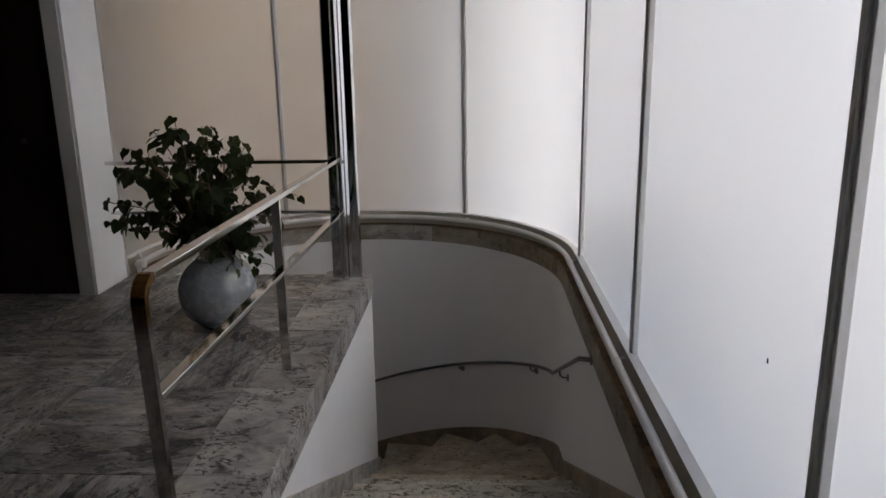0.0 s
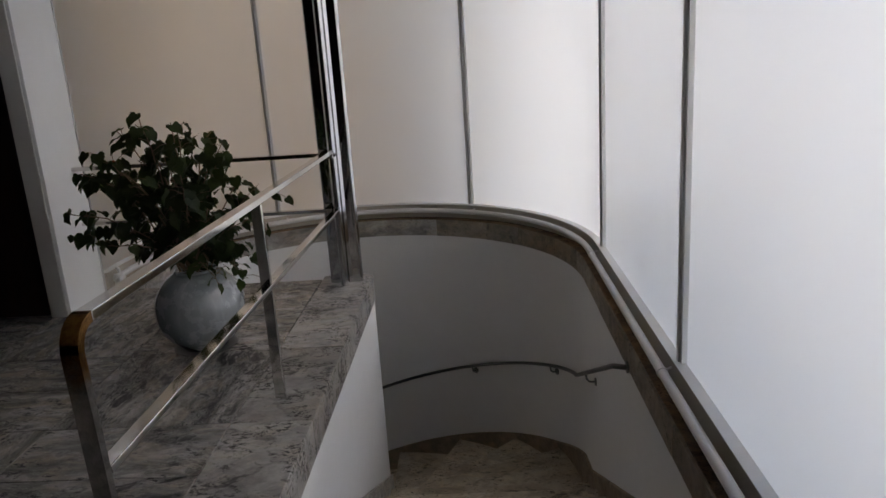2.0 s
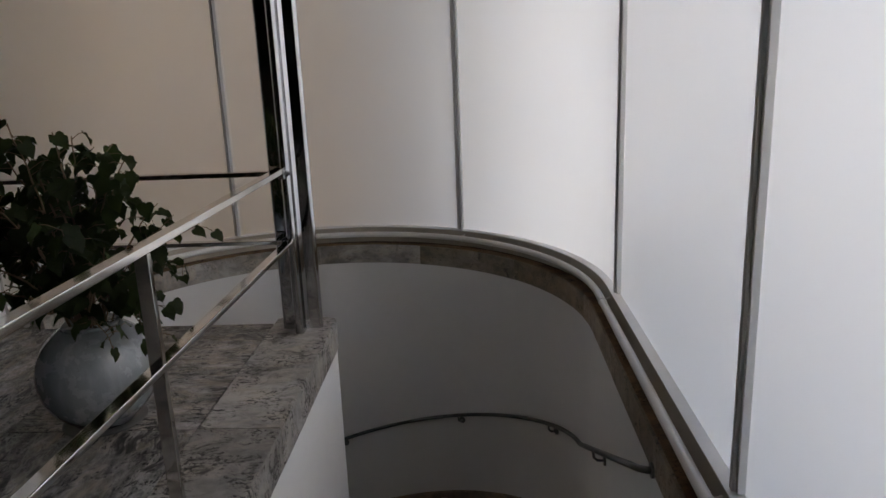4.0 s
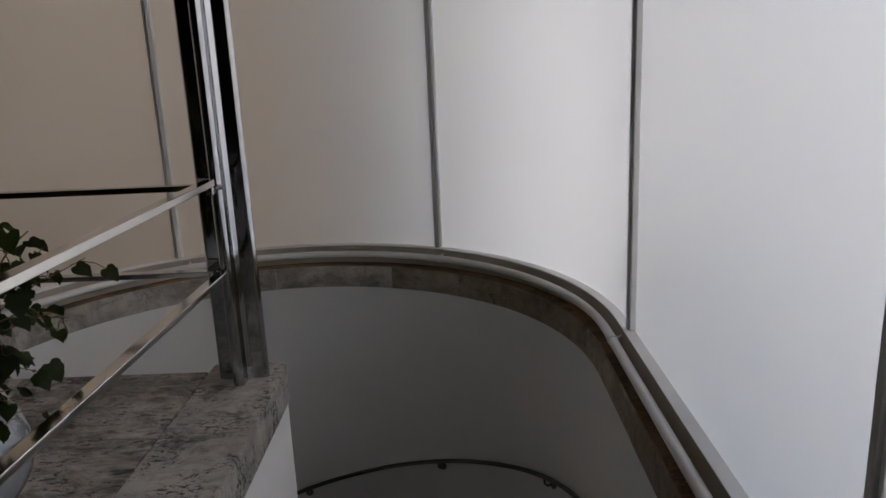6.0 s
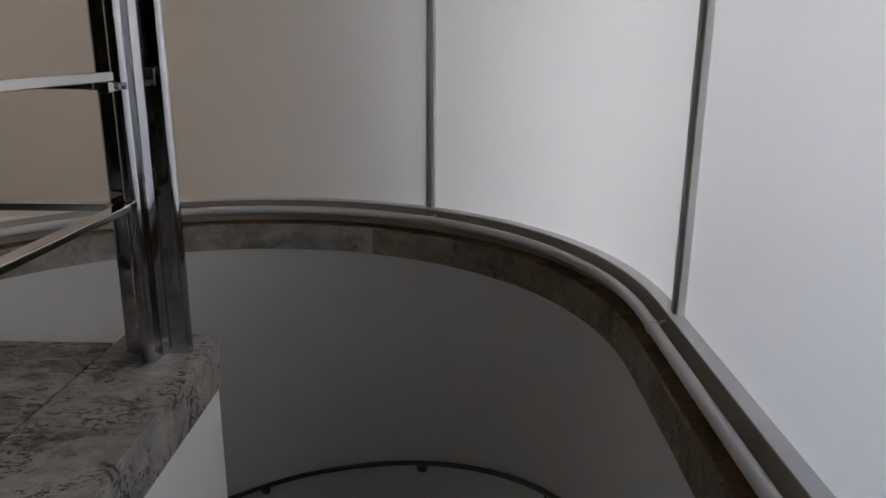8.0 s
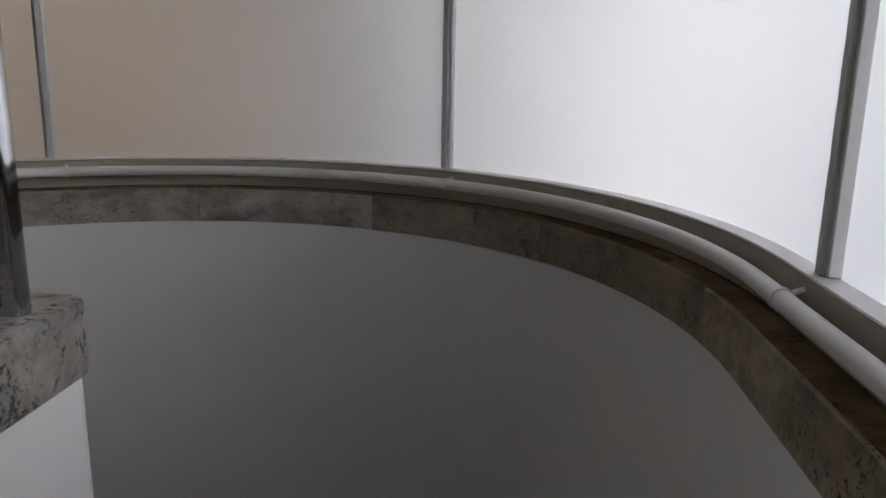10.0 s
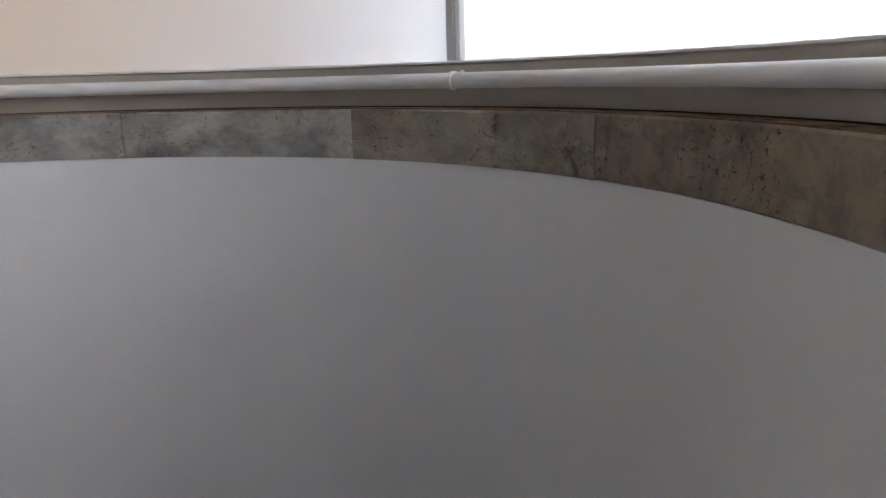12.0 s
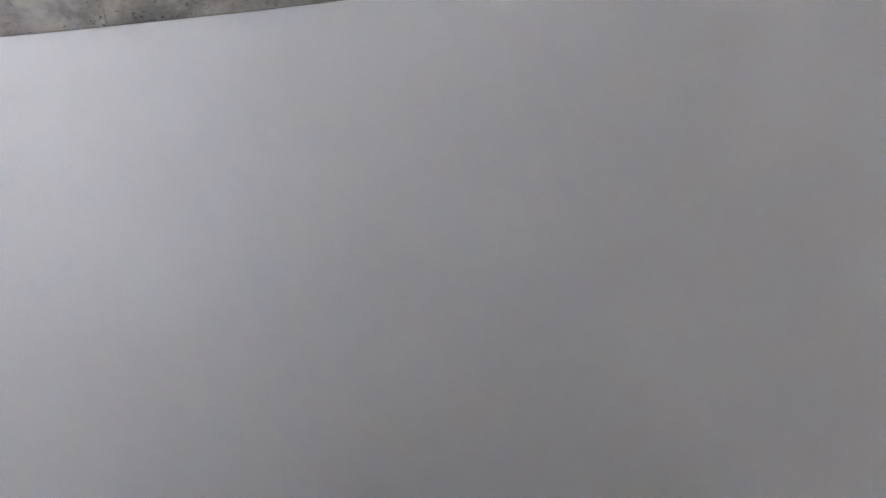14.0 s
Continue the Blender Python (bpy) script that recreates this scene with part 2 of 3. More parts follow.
M_SPECK = paint("black_speck", (0.01, 0.01, 0.01), 0.7, 0.1)
M_GROUND = paint("gravel_ground", (0.20, 0.17, 0.135), 0.95, 0.5, 2.0, 0.4)
# colours of the unseen outside blocks, chosen for the light they send in
M_TINT_RENDER = paint("warm_tint_render", (0.43, 0.33, 0.213), 0.9, 0.2, 0.6)
M_SHADE_BLOCK = paint("shade_block_grey", (0.34, 0.35, 0.37), 0.9, 0.3, 0.5)
M_GAP = paint("dark_joint", (0.03, 0.027, 0.024), 0.9, 0.2)


# ---- geometry helpers ----
def part(name, bm, material, parent=None, label="", smooth=False, recalc=True):
    if recalc:
        bmesh.ops.recalc_face_normals(bm, faces=bm.faces)
    me = bpy.data.meshes.new(name)
    bm.to_mesh(me)
    bm.free()
    me.materials.append(material)
    if smooth:
        for p in me.polygons:
            p.use_smooth = True
    ob = new(name, me)
    if parent:
        ob.parent = parent
    if label:
        ob["label"] = label
    return ob


def empty(name, loc=(0, 0, 0)):
    ob = new(name)
    ob.location = loc
    return ob


def box(bm, x0, x1, y0, y1, z0, z1, bevel=0.0, segs=2):
    vs = [bm.verts.new((x, y, z)) for x in (x0, x1) for y in (y0, y1) for z in (z0, z1)]
    fs = [(0, 1, 3, 2), (4, 6, 7, 5), (0, 4, 5, 1), (2, 3, 7, 6), (0, 2, 6, 4), (1, 5, 7, 3)]
    made = [bm.faces.new([vs[i] for i in f]) for f in fs]
    if bevel:
        edges = list({e for f in made for e in f.edges})
        bmesh.ops.bevel(bm, geom=edges, offset=bevel, segments=segs, affect="EDGES", profile=0.5)
    return bm


def box_bm(*a, **k):
    return box(bmesh.new(), *a, **k)


def prism(bm, outline, z0, z1):
    lo = [bm.verts.new((x, y, z0)) for x, y in outline]
    hi = [bm.verts.new((x, y, z1)) for x, y in outline]
    n = len(outline)
    bm.faces.new(lo[::-1])
    bm.faces.new(hi)
    for i in range(n):
        bm.faces.new((lo[i], lo[(i + 1) % n], hi[(i + 1) % n], hi[i]))
    return bm


def tube(bm, pts, radius, sides=10, taper=1.0):
    rings = []
    n = len(pts)
    up = Vector((0, 0, 1))
    for i, p in enumerate(pts):
        p = Vector(p)
        d = (Vector(pts[min(i + 1, n - 1)]) - Vector(pts[max(i - 1, 0)])).normalized()
        ref = up if abs(d.z) < 0.95 else Vector((1, 0, 0))
        a = d.cross(ref).normalized()
        b = a.cross(d)
        r = radius * (1 + (taper - 1) * i / max(1, n - 1))
        rings.append([bm.verts.new(p + a * r * math.cos(2 * math.pi * k / sides) + b * r * math.sin(2 * math.pi * k / sides)) for k in range(sides)])
    for r0, r1 in zip(rings, rings[1:]):
        for k in range(sides):
            bm.faces.new((r0[k], r0[(k + 1) % sides], r1[(k + 1) % sides], r1[k]))
    bm.faces.new(rings[0][::-1])
    bm.faces.new(rings[-1])
    return bm


def lathe(bm, profile, segs=40):
    rings = [[bm.verts.new((r * math.cos(2 * math.pi * k / segs), r * math.sin(2 * math.pi * k / segs), z)) for k in range(segs)] for r, z in profile]
    for r0, r1 in zip(rings, rings[1:]):
        for k in range(segs):
            bm.faces.new((r0[k], r0[(k + 1) % segs], r1[(k + 1) % segs], r1[k]))
    bm.faces.new(rings[0][::-1])
    bm.faces.new(rings[-1])
    return bm


# ---- plan ----
CX, CY = 0.275, 5.735            # centre of the stair's half circle
R_WALL, R_SILL, R_GLASS = 1.554, 1.634, 1.678
LIFT = 0.02                      # stone band and sill above the landing's level
RISE, GOING, NOSE0 = 0.172, 0.343, 2.466
EDGE_X, EDGE_Y = 0.415, 5.645    # stair side and far side of the landing
SPINE_X0, SPINE_Y = 0.135, 5.70
ROOF = 2.95


def at(station, r):
    kind, v = station
    if kind == "right":
        return CX + r, v
    if kind == "left":
        return CX - r, v
    return CX + r * math.cos(radians(v)), CY + r * math.sin(radians(v))


def stations(y0=None, a0=0.0, a1=180.0, y1=None, step=3.0):
    """Stations along the glass wall: straight from y0, the arc a0..a1 in degrees, straight back to y1."""
    out = []
    if y0 is not None:
        n = max(1, int((CY - y0) / 0.4))
        out += [("right", y0 + (CY - y0) * i / n) for i in range(n)]
    n = max(1, round((a1 - a0) / step))
    out += [("arc", a0 + (a1 - a0) * i / n) for i in range(n + 1)]
    if y1 is not None:
        out.append(("left", y1))
    return out


def sweep(bm, sts, profile, drop=None, lift=0.0):
    """Sweeps a closed (r, z) profile along stations; drop(i) lowers station i."""
    rings = []
    for i, st in enumerate(sts):
        dz = drop(i) if drop else lift
        ring = []
        for r, z in profile:
            x, y = at(st, r)
            ring.append(bm.verts.new((x, y, z + dz)))
        rings.append(ring)
    n = len(profile)
    for a, b in zip(rings, rings[1:]):
        for k in range(n):
            bm.faces.new((a[k], a[(k + 1) % n], b[(k + 1) % n], b[k]))
    bm.faces.new(rings[0][::-1])
    bm.faces.new(rings[-1])
    return bm


def smooth_by_angle(ob, deg=35):
    me = ob.data
    bm = bmesh.new()
    bm.from_mesh(me)
    for f in bm.faces:
        f.smooth = True
    for e in bm.edges:
        if len(e.link_faces) == 2 and e.calc_face_angle(0) > radians(deg):
            e.smooth = False
    bm.to_mesh(me)
    bm.free()
    return ob


def structure(ob, label, category):
    return tagged(ob, label, category, kind="structure")


# ---- structure: walls below the glass ----
ob = part("wall_stairwell", sweep(bmesh.new(), stations(-1.72, y1=1.2, step=2.0), [(R_WALL + 0.003, -3.3), (R_WALL + 0.003, LIFT - 0.147), (1.78, LIFT - 0.147), (1.78, -3.3)]), M_WALL)
structure(smooth_by_angle(ob), "smooth white plastered curved wall round the stairs", "wall")

bm = bmesh.new()
c = 0.045
prism(bm, [(SPINE_X0, 1.2), (EDGE_X - 0.003, 1.2), (EDGE_X - 0.003, SPINE_Y - c), (EDGE_X - 0.003 - c * 0.29, SPINE_Y - c * 0.29), (EDGE_X - 0.003 - c, SPINE_Y),
           (SPINE_X0 + c, SPINE_Y), (SPINE_X0, SPINE_Y - c)], -3.3, -0.169)
ob = part("wall_spine", bm, M_WALL)
structure(ob, "white plastered wall between the two stair flights", "wall")

ob = part("wall_stub", box_bm(-1.50, -1.382, 5.146, 5.585, 0.0, ROOF, bevel=0.003), M_WALL)
structure(ob, "short white painted wall ending at the glass", "wall")
part("jamb", box_bm(-1.504, -1.402, 5.134, 5.1455, 0.0, ROOF, bevel=0.002), M_JAMB, ob, "grey door jamb")

part("trim", box_bm(-1.41, -1.376, 5.586, 5.600, 0.0, ROOF, bevel=0.002), M_FRAME, ob, "thin grey metal edge trim")

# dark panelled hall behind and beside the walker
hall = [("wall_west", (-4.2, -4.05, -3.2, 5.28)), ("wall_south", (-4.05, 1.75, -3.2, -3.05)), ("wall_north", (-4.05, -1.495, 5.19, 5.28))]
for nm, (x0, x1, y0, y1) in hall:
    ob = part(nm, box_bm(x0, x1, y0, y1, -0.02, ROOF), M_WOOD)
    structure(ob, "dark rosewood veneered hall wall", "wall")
# unseen wall, given the near-black wood to darken reflections and the interior
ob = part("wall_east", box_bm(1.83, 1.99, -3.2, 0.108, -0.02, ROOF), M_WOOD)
structure(ob, "unseen wall behind the walker, added dark for the reflections", "wall")

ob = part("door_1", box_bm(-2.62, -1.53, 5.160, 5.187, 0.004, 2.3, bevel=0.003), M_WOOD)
structure(ob, "closed rosewood door, deep shade put into its near-black colour", "door")
bm = lathe(bmesh.new(), [(0.018, 0), (0.018, 0.006), (0.007, 0.01), (0.007, 0.03), (0.016, 0.036), (0.018, 0.046), (0.010, 0.054)], 20)
bmesh.ops.transform(bm, matrix=pose(-1.72, 5.160, 1.05, 90, 0, 0), verts=bm.verts)
part("door_knob", bm, M_WOOD, ob, "small dark knob", True)

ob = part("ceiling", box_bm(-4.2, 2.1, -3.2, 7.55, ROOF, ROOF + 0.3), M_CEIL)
structure(ob, "plain ceiling slab, greyed to cut the bounced light", "ceiling")
# rooms below and beyond that close the place
ob = part("floor_lower", box_bm(-1.6, 2.1, 0.8, 7.5, -3.5, -3.3), M_BORDER)
structure(ob, "travertine floor of the lower storey", "floor")
ob = part("wall_lower", box_bm(-1.6, 2.1, 1.05, 1.2, -3.3, -0.14), M_WALL)
structure(ob, "white wall closing the lower stair", "wall")

# ---- structure: landing slab ----
ob = part("floor", box_bm(-4.05, SPINE_X0 + 0.2, -3.05, EDGE_Y - 0.012, -0.14, -0.024), M_GAP)
structure(ob, "travertine landing floor with tiles of alternating grain", "floor")
part("slab", box_bm(SPINE_X0 + 0.2, CX + R_WALL - 0.006, -3.05, NOSE0 - 0.02, -0.14, -0.024), M_GAP, ob)
floor = ob

# ---- structure: stairs ----
stairs = structure(empty("stairs", (1.1, NOSE0, 0)), "worn travertine stairs winding down to the left", "stairs")
X0, X1 = EDGE_X + 0.001, CX + R_WALL


def nose(n):
    return NOSE0 + GOING * n


def local(bm):
    bmesh.ops.transform(bm, matrix=Matrix.Translation((-1.1, -NOSE0, 0)), verts=bm.verts)
    return bm


for n in range(1, 10):
    part("tread", local(box_bm(X0, X1, nose(n - 1) - 0.03, nose(n), -n * RISE - 0.04, -n * RISE, bevel=0.006)), M_STEP if n < 8 else M_STEP_WARMLIT, stairs)
for n in range(0, 9):
    part("riser", local(box_bm(X0, X1, nose(n) - 0.05, nose(n) - 0.022, -(n + 1) * RISE + 0.001, -n * RISE - 0.041)), M_STEP, stairs)
part("riser", local(box_bm(X0, X1, nose(9) - 0.05, nose(9) - 0.022, -9 * RISE - 0.179, -9 * RISE - 0.041)), M_STEP, stairs)
TURN, WIND = 22.5, 0.180


def tread_z(n):
    return -n * RISE if n < 10 else -9 * RISE - (n - 9) * WIND


for n in range(10, 18):
    a0, a1 = (n - 10) * TURN, (n - 9) * TURN
    inner = 0.10
    pts = [(CX + inner * math.cos(radians(a1)), CY + inner * math.sin(radians(a1)))]
    if n == 10:
        pts += [(CX + inner, nose(9) - 0.03), (X1, nose(9) - 0.03)]
    else:
        pts += [(CX + inner * math.cos(radians(a0 - 1.5)), CY + inner * math.sin(radians(a0 - 1.5)))]
    first = a0 if n == 10 else a0 - 1.5
    pts += [at(("arc", first + (a1 - first) * i / 6), R_WALL + 0.002) for i in range(7)]
    bm = prism(bmesh.new(), pts, tread_z(n) - 0.04, tread_z(n))
    part("tread", local(bm), M_STEP_WARMLIT, stairs)
    ra = a1 - 1.2
    dx, dy = math.cos(radians(ra)), math.sin(radians(ra))
    q = [(CX + dx * 0.1, CY + dy * 0.1), (CX + dx * R_WALL, CY + dy * R_WALL)]
    q += [(q[1][0] + dy * 0.025, q[1][1] - dx * 0.025), (q[0][0] + dy * 0.025, q[0][1] - dx * 0.025)]
    part("riser", local(prism(bmesh.new(), q, tread_z(n + 1) + 0.001, tread_z(n) - 0.041)), M_STEP_WARMLIT, stairs)
for n in range(18, 20):
    y = CY - (n - 17) * GOING
    part("tread", local(box_bm(CX - R_WALL, SPINE_X0, y, y + GOING + 0.03, tread_z(n) - 0.04, tread_z(n))), M_STEP_WARMLIT, stairs)

# stone skirting that follows the slope
sts = [("right", NOSE0 + (CY - NOSE0) * i / 12) for i in range(12)] + [("arc", a) for a in range(0, 181, 3)]


def slope(i):
    kind, v = sts[i]
    if kind == "right":
        return max(-9 * RISE, -(v - NOSE0) * RISE / GOING)
    return -9 * RISE - WIND * v / TURN - 0.06 * min(1.0, v / 25)


ob = part("skirting_outer", sweep(bmesh.new(), sts, [(R_WALL - 0.014, -0.32), (R_WALL - 0.014, 0.100), (R_WALL - 0.006, 0.108), (R_WALL + 0.002, 0.108), (R_WALL + 0.002, -0.32)], slope), M_SKIRT)
structure(smooth_by_angle(ob), "brownish stone skirting following the curved stairs", "baseboard")
bm = bmesh.new()
ys = (NOSE0 + 0.02, SPINE_Y + 0.008)
vs = []
for y in ys:
    z = -(y - NOSE0) * RISE / GOING
    vs.append([bm.verts.new((x, y, z + dz)) for x, dz in ((EDGE_X - 0.002, -0.30), (EDGE_X - 0.002, 0.10), (EDGE_X + 0.010, 0.10), (EDGE_X + 0.010, -0.30))])
for k in range(4):
    bm.faces.new((vs[0][k], vs[0][(k + 1) % 4], vs[1][(k + 1) % 4], vs[1][k]))
bm.faces.new(vs[0][::-1])
bm.faces.new(vs[1])
ob = part("skirting_inner", bm, M_BAND)
structure(ob, "grey stone skirting along the straight stair flight", "baseboard")

# ---- structure: milk glass wall ----
M_Y = [0.117, 1.922, 3.777, 5.607]
spans = [[("right", a + (b - a) * i / 4) for i in range(5)] for a, b in zip(M_Y, M_Y[1:])]
spans.append([("right", 5.607), ("right", 5.69)] + [("arc", 60.8 * k / 20) for k in range(21)])
spans.append([("arc", 60.8 + 59.9 * k / 20) for k in range(21)])
spans.append([("arc", 120.7 + 59.3 * k / 20) for k in range(21)] + [("left", 5.60)])
labels = ["tall milk glass window in a grey metal frame"] * 3 + ["curved milk glass window in a grey metal frame"] * 3


def fin(st, t0, t1, r0, r1, z0, z1):
    """An upright bar at a station, square to the wall, from t0 to t1 along it."""
    kind, v = st
    a = 0.0 if kind == "right" else radians(v)
    x, y = (CX, v) if kind == "right" else (CX, CY)
    bm = box_bm(r0, r1, t0, t1, z0, z1, bevel=0.002, segs=1)
    bmesh.ops.transform(bm, matrix=Matrix.Translation((x, y, 0)) @ Matrix.Rotation(a, 4, "Z"), verts=bm.verts)
    return bm


for i, sts_w in enumerate(spans):
    up = sweep(bmesh.new(), sts_w, lift=LIFT, profile=[(R_SILL, 0.001), (R_SILL, 0.108), (R_SILL + 0.006, 0.114), (R_GLASS + 0.03, 0.114), (R_GLASS + 0.03, 0.001)])
    win = structure(smooth_by_angle(part(f"window_{i + 1}", up, M_APRON)), labels[i], "window")
    p = smooth_by_angle(part("pane", sweep(bmesh.new(), sts_w, lift=LIFT, profile=[(R_GLASS, 0.113), (R_GLASS, ROOF - 0.05 - LIFT), (R_GLASS + 0.008, ROOF - 0.05 - LIFT), (R_GLASS + 0.008, 0.113)]), M_GLASS, win, "milky sandblasted glass"))
    smooth_by_angle(part("window_sill", sweep(bmesh.new(), sts_w, lift=LIFT, profile=[(R_SILL - 0.004, 0.114), (R_SILL - 0.004, 0.119), (R_GLASS - 0.004, 0.122), (R_GLASS - 0.004, 0.114)]), M_SILL, win, "pale painted glazing bead"))
    smooth_by_angle(part("top_rail", sweep(bmesh.new(), sts_w, lift=LIFT, profile=[(R_SILL, ROOF - 0.06 - LIFT), (R_SILL, ROOF - 0.001 - LIFT), (R_GLASS + 0.03, ROOF - 0.001 - LIFT), (R_GLASS + 0.03, ROOF - 0.06 - LIFT)]), M_FRAME, win))
    part("mullion", fin(sts_w[0], -0.006, 0.018, R_GLASS - 0.036, R_GLASS + 0.02, 0.1225 + LIFT, ROOF - 0.06), M_FRAME, win)
    part("bead", fin(sts_w[0], -0.021, -0.0065, R_GLASS - 0.026, R_GLASS - 0.001, 0.1225 + LIFT, ROOF - 0.06), M_SILL, win)
    part("bead", fin(sts_w[0], 0.0185, 0.027, R_GLASS - 0.014, R_GLASS - 0.001, 0.1225 + LIFT, ROOF - 0.06), M_FRAME, win)
    # near-black strip stands for the shade in the gap under the apron
    part("seal", sweep(bmesh.new(), sts_w, lift=LIFT, profile=[(R_SILL + 0.006, -0.0055), (R_SILL + 0.006, 0.0008), (R_GLASS + 0.03, 0.0008), (R_GLASS + 0.03, -0.0055)]), M_GAP, win)

# stone band and ledge under the glass
band = structure(empty("stone_band", (CX, CY, 0)), "weathered travertine band along the edge of the stairwell", "ledge")
runs = []
ys = [5.14 - 0.82 * k for k in range(7)] + [0.11]
for b, a in zip(ys, ys[1:]):
    if b > a:
        runs.append([("right", a + 0.0012), ("right", (a + b) / 2), ("right", b - 0.0012)])
runs.append([("right", 5.1412), ("right", 5.45), ("arc", 0), ("arc", 4.4), ("arc", 8.75)])
edges = [8.8, 40.8, 71.3, 100.0, 130.0, 159.0, 180.0]
for a, b in zip(edges, edges[1:]):
    n = 12
    runs.append([("arc", a + 0.05 + (b - a - 0.1) * k / n) for k in range(n + 1)])
rng = random.Random(4)
for run in runs:
    j = rng.uniform(-0.0015, 0.0015)
    prof = [(R_WALL + j, -0.146 + j), (R_WALL + j, -0.010), (R_WALL + 0.004 + j, -0.006), (1.734, -0.006), (1.734, -0.146 + j)]
    turn_at = run[0][1] if run[0][0] == "arc" else 0.0
    stone = M_BAND if turn_at > 60 else M_BAND_MID if turn_at > 30 else M_BAND_BROWN
    ob = part("slab", sweep(bmesh.new(), run, prof, lift=LIFT), stone, band)
    ob.matrix_parent_inverse = Matrix.Translation((-CX, -CY, 0))
    smooth_by_angle(ob, 30)

crust = part("ledge", sweep(bmesh.new(), [("right", 0.12), ("right", 2.0), ("right", 4.0)] + [("arc", a) for a in range(0, 179, 4)], [(R_WALL + 0.009, -0.0055), (R_WALL + 0.010, -0.002), (R_SILL - 0.001, -0.002), (R_SILL - 0.001, -0.0055)], lift=LIFT), M_LEDGE, band, "brown stained stone ledge under the pipe")
crust.matrix_parent_inverse = Matrix.Translation((-CX, -CY, 0))

# ---- heating pipe along the glass ----
R_PIPE, Z_PIPE = 1.587, 0.069 + LIFT
pipe_sts = [("right", 0.12 + k * 0.4) for k in range(14)] + [("right", 5.6)] + [("arc", a) for a in range(0, 180, 3)] + [("left", 5.70), ("left", 5.655)]
pts = [(*at(s, R_PIPE), Z_PIPE) for s in pipe_sts]
pipe = tagged(part("heating_pipe", tube(bmesh.new(), pts, 0.0205, 14), M_PIPE, None, "", True), "white enamelled heating pipe running along the glass", "pipe")
for st in (("right", 1.96), ("right", 3.795), ("right", 5.62), ("arc", 59.0), ("arc", 119.0)):
    x, y = at(st, R_PIPE)
    a = 0.0 if st[0] == "right" else radians(st[1])
    t = Vector((-math.sin(a), math.cos(a), 0))
    o = Vector((math.cos(a), math.sin(a), 0))
    bm = bmesh.new()
    cpt = Vector((x, y, Z_PIPE))
    tube(bm, [cpt - t * 0.006, cpt + t * 0.006], 0.0245, 16)
    clamp = part("clamp", bm, M_PIPE, pipe)
    part("standoff", tube(bmesh.new(), [cpt + o * 0.018 + Vector((0, 0, 0.014)), cpt + o * 0.040 + Vector((0, 0, 0.022))], 0.006, 8), M_PIPE, clamp)
vx, vy = at(("left", 5.635), R_PIPE)
valve = tagged(empty("radiator_valve", (vx, vy, LIFT - 0.002)), "white radiator valve at the end of the pipe", "valve")
bm = lathe(bmesh.new(), [(0.012, 0.0), (0.016, 0.004), (0.016, 0.05), (0.027, 0.054), (0.027, 0.075), (0.017, 0.08), (0.017, 0.095)], 18)
part("body", bm, M_PIPE, valve, "", True)
bend = [(0.0, 0.012 + 0.03 * math.sin(radians(q)), 0.075 + 0.03 * (1 - math.cos(radians(q)))) for q in range(0, 181, 20)]
part("elbow", tube(bmesh.new(), bend, 0.011, 10), M_PIPE, valve, "", True)
bm = lathe(bmesh.new(), [(0.024, 0.0), (0.028, 0.004), (0.028, 0.032), (0.022, 0.04)], 14)
bmesh.ops.transform(bm, matrix=pose(0.02, -0.005, 0.068, 0, 90, -30), verts=bm.verts)
part("knob", bm, M_PLASTIC, valve, "", True)

# ---- chrome column ----
COL = (0.255, 5.585)
ARM, HALF = 0.107, 0.024
outline = []
for q in range(4):
    a = math.pi / 2 * q
    ca, sa = math.cos(a), math.sin(a)
    cr = 0.020
    loc_pts = [(0.040, -HALF), (ARM - cr, -HALF)]
    loc_pts += [(ARM - cr + cr * math.cos(b), -HALF + cr + cr * math.sin(b)) for b in [radians(-90 + 15 * k) for k in range(1, 7)]]
    loc_pts += [(ARM - cr + cr * math.cos(b), HALF - cr + cr * math.sin(b)) for b in [radians(15 * k) for k in range(0, 7)]]
    loc_pts += [(0.040, HALF), (0.031, 0.031)]
    outline += [(COL[0] + x * ca - y * sa, COL[1] + x * sa + y * ca) for x, y in loc_pts]
bm = prism(bmesh.new(), outline, 0.0, ROOF)
col = tagged(smooth_by_angle(part("column", bm, M_CHROME), 25), "cross-shaped chromed steel column at the landing corner", "column")

# ---- balustrade of the stair side ----
BW, BH = 0.044, 0.026            # bar width and height
RAIL_A, RAIL_B = Vector((0.198, 2.465, 0)), Vector((0.262, 5.40, 0))
LEAN = 0.022                     # the near post's foot stands out towards the stairs
along = (RAIL_B - RAIL_A).normalized()
turn_m = Matrix.Translation(RAIL_A) @ Matrix.Rotation(math.atan2(-along.x, along.y), 4, "Z")
LEN = (RAIL_B - RAIL_A).length
TOP = 0.895


def lean(bm):
    for v in bm.verts:
        v.co.x += LEAN * (1 - v.co.z / TOP) * (1 - v.co.y / LEN)
    return bm


def put(bm, m):
    bmesh.ops.transform(bm, matrix=m, verts=bm.verts)
    return bm


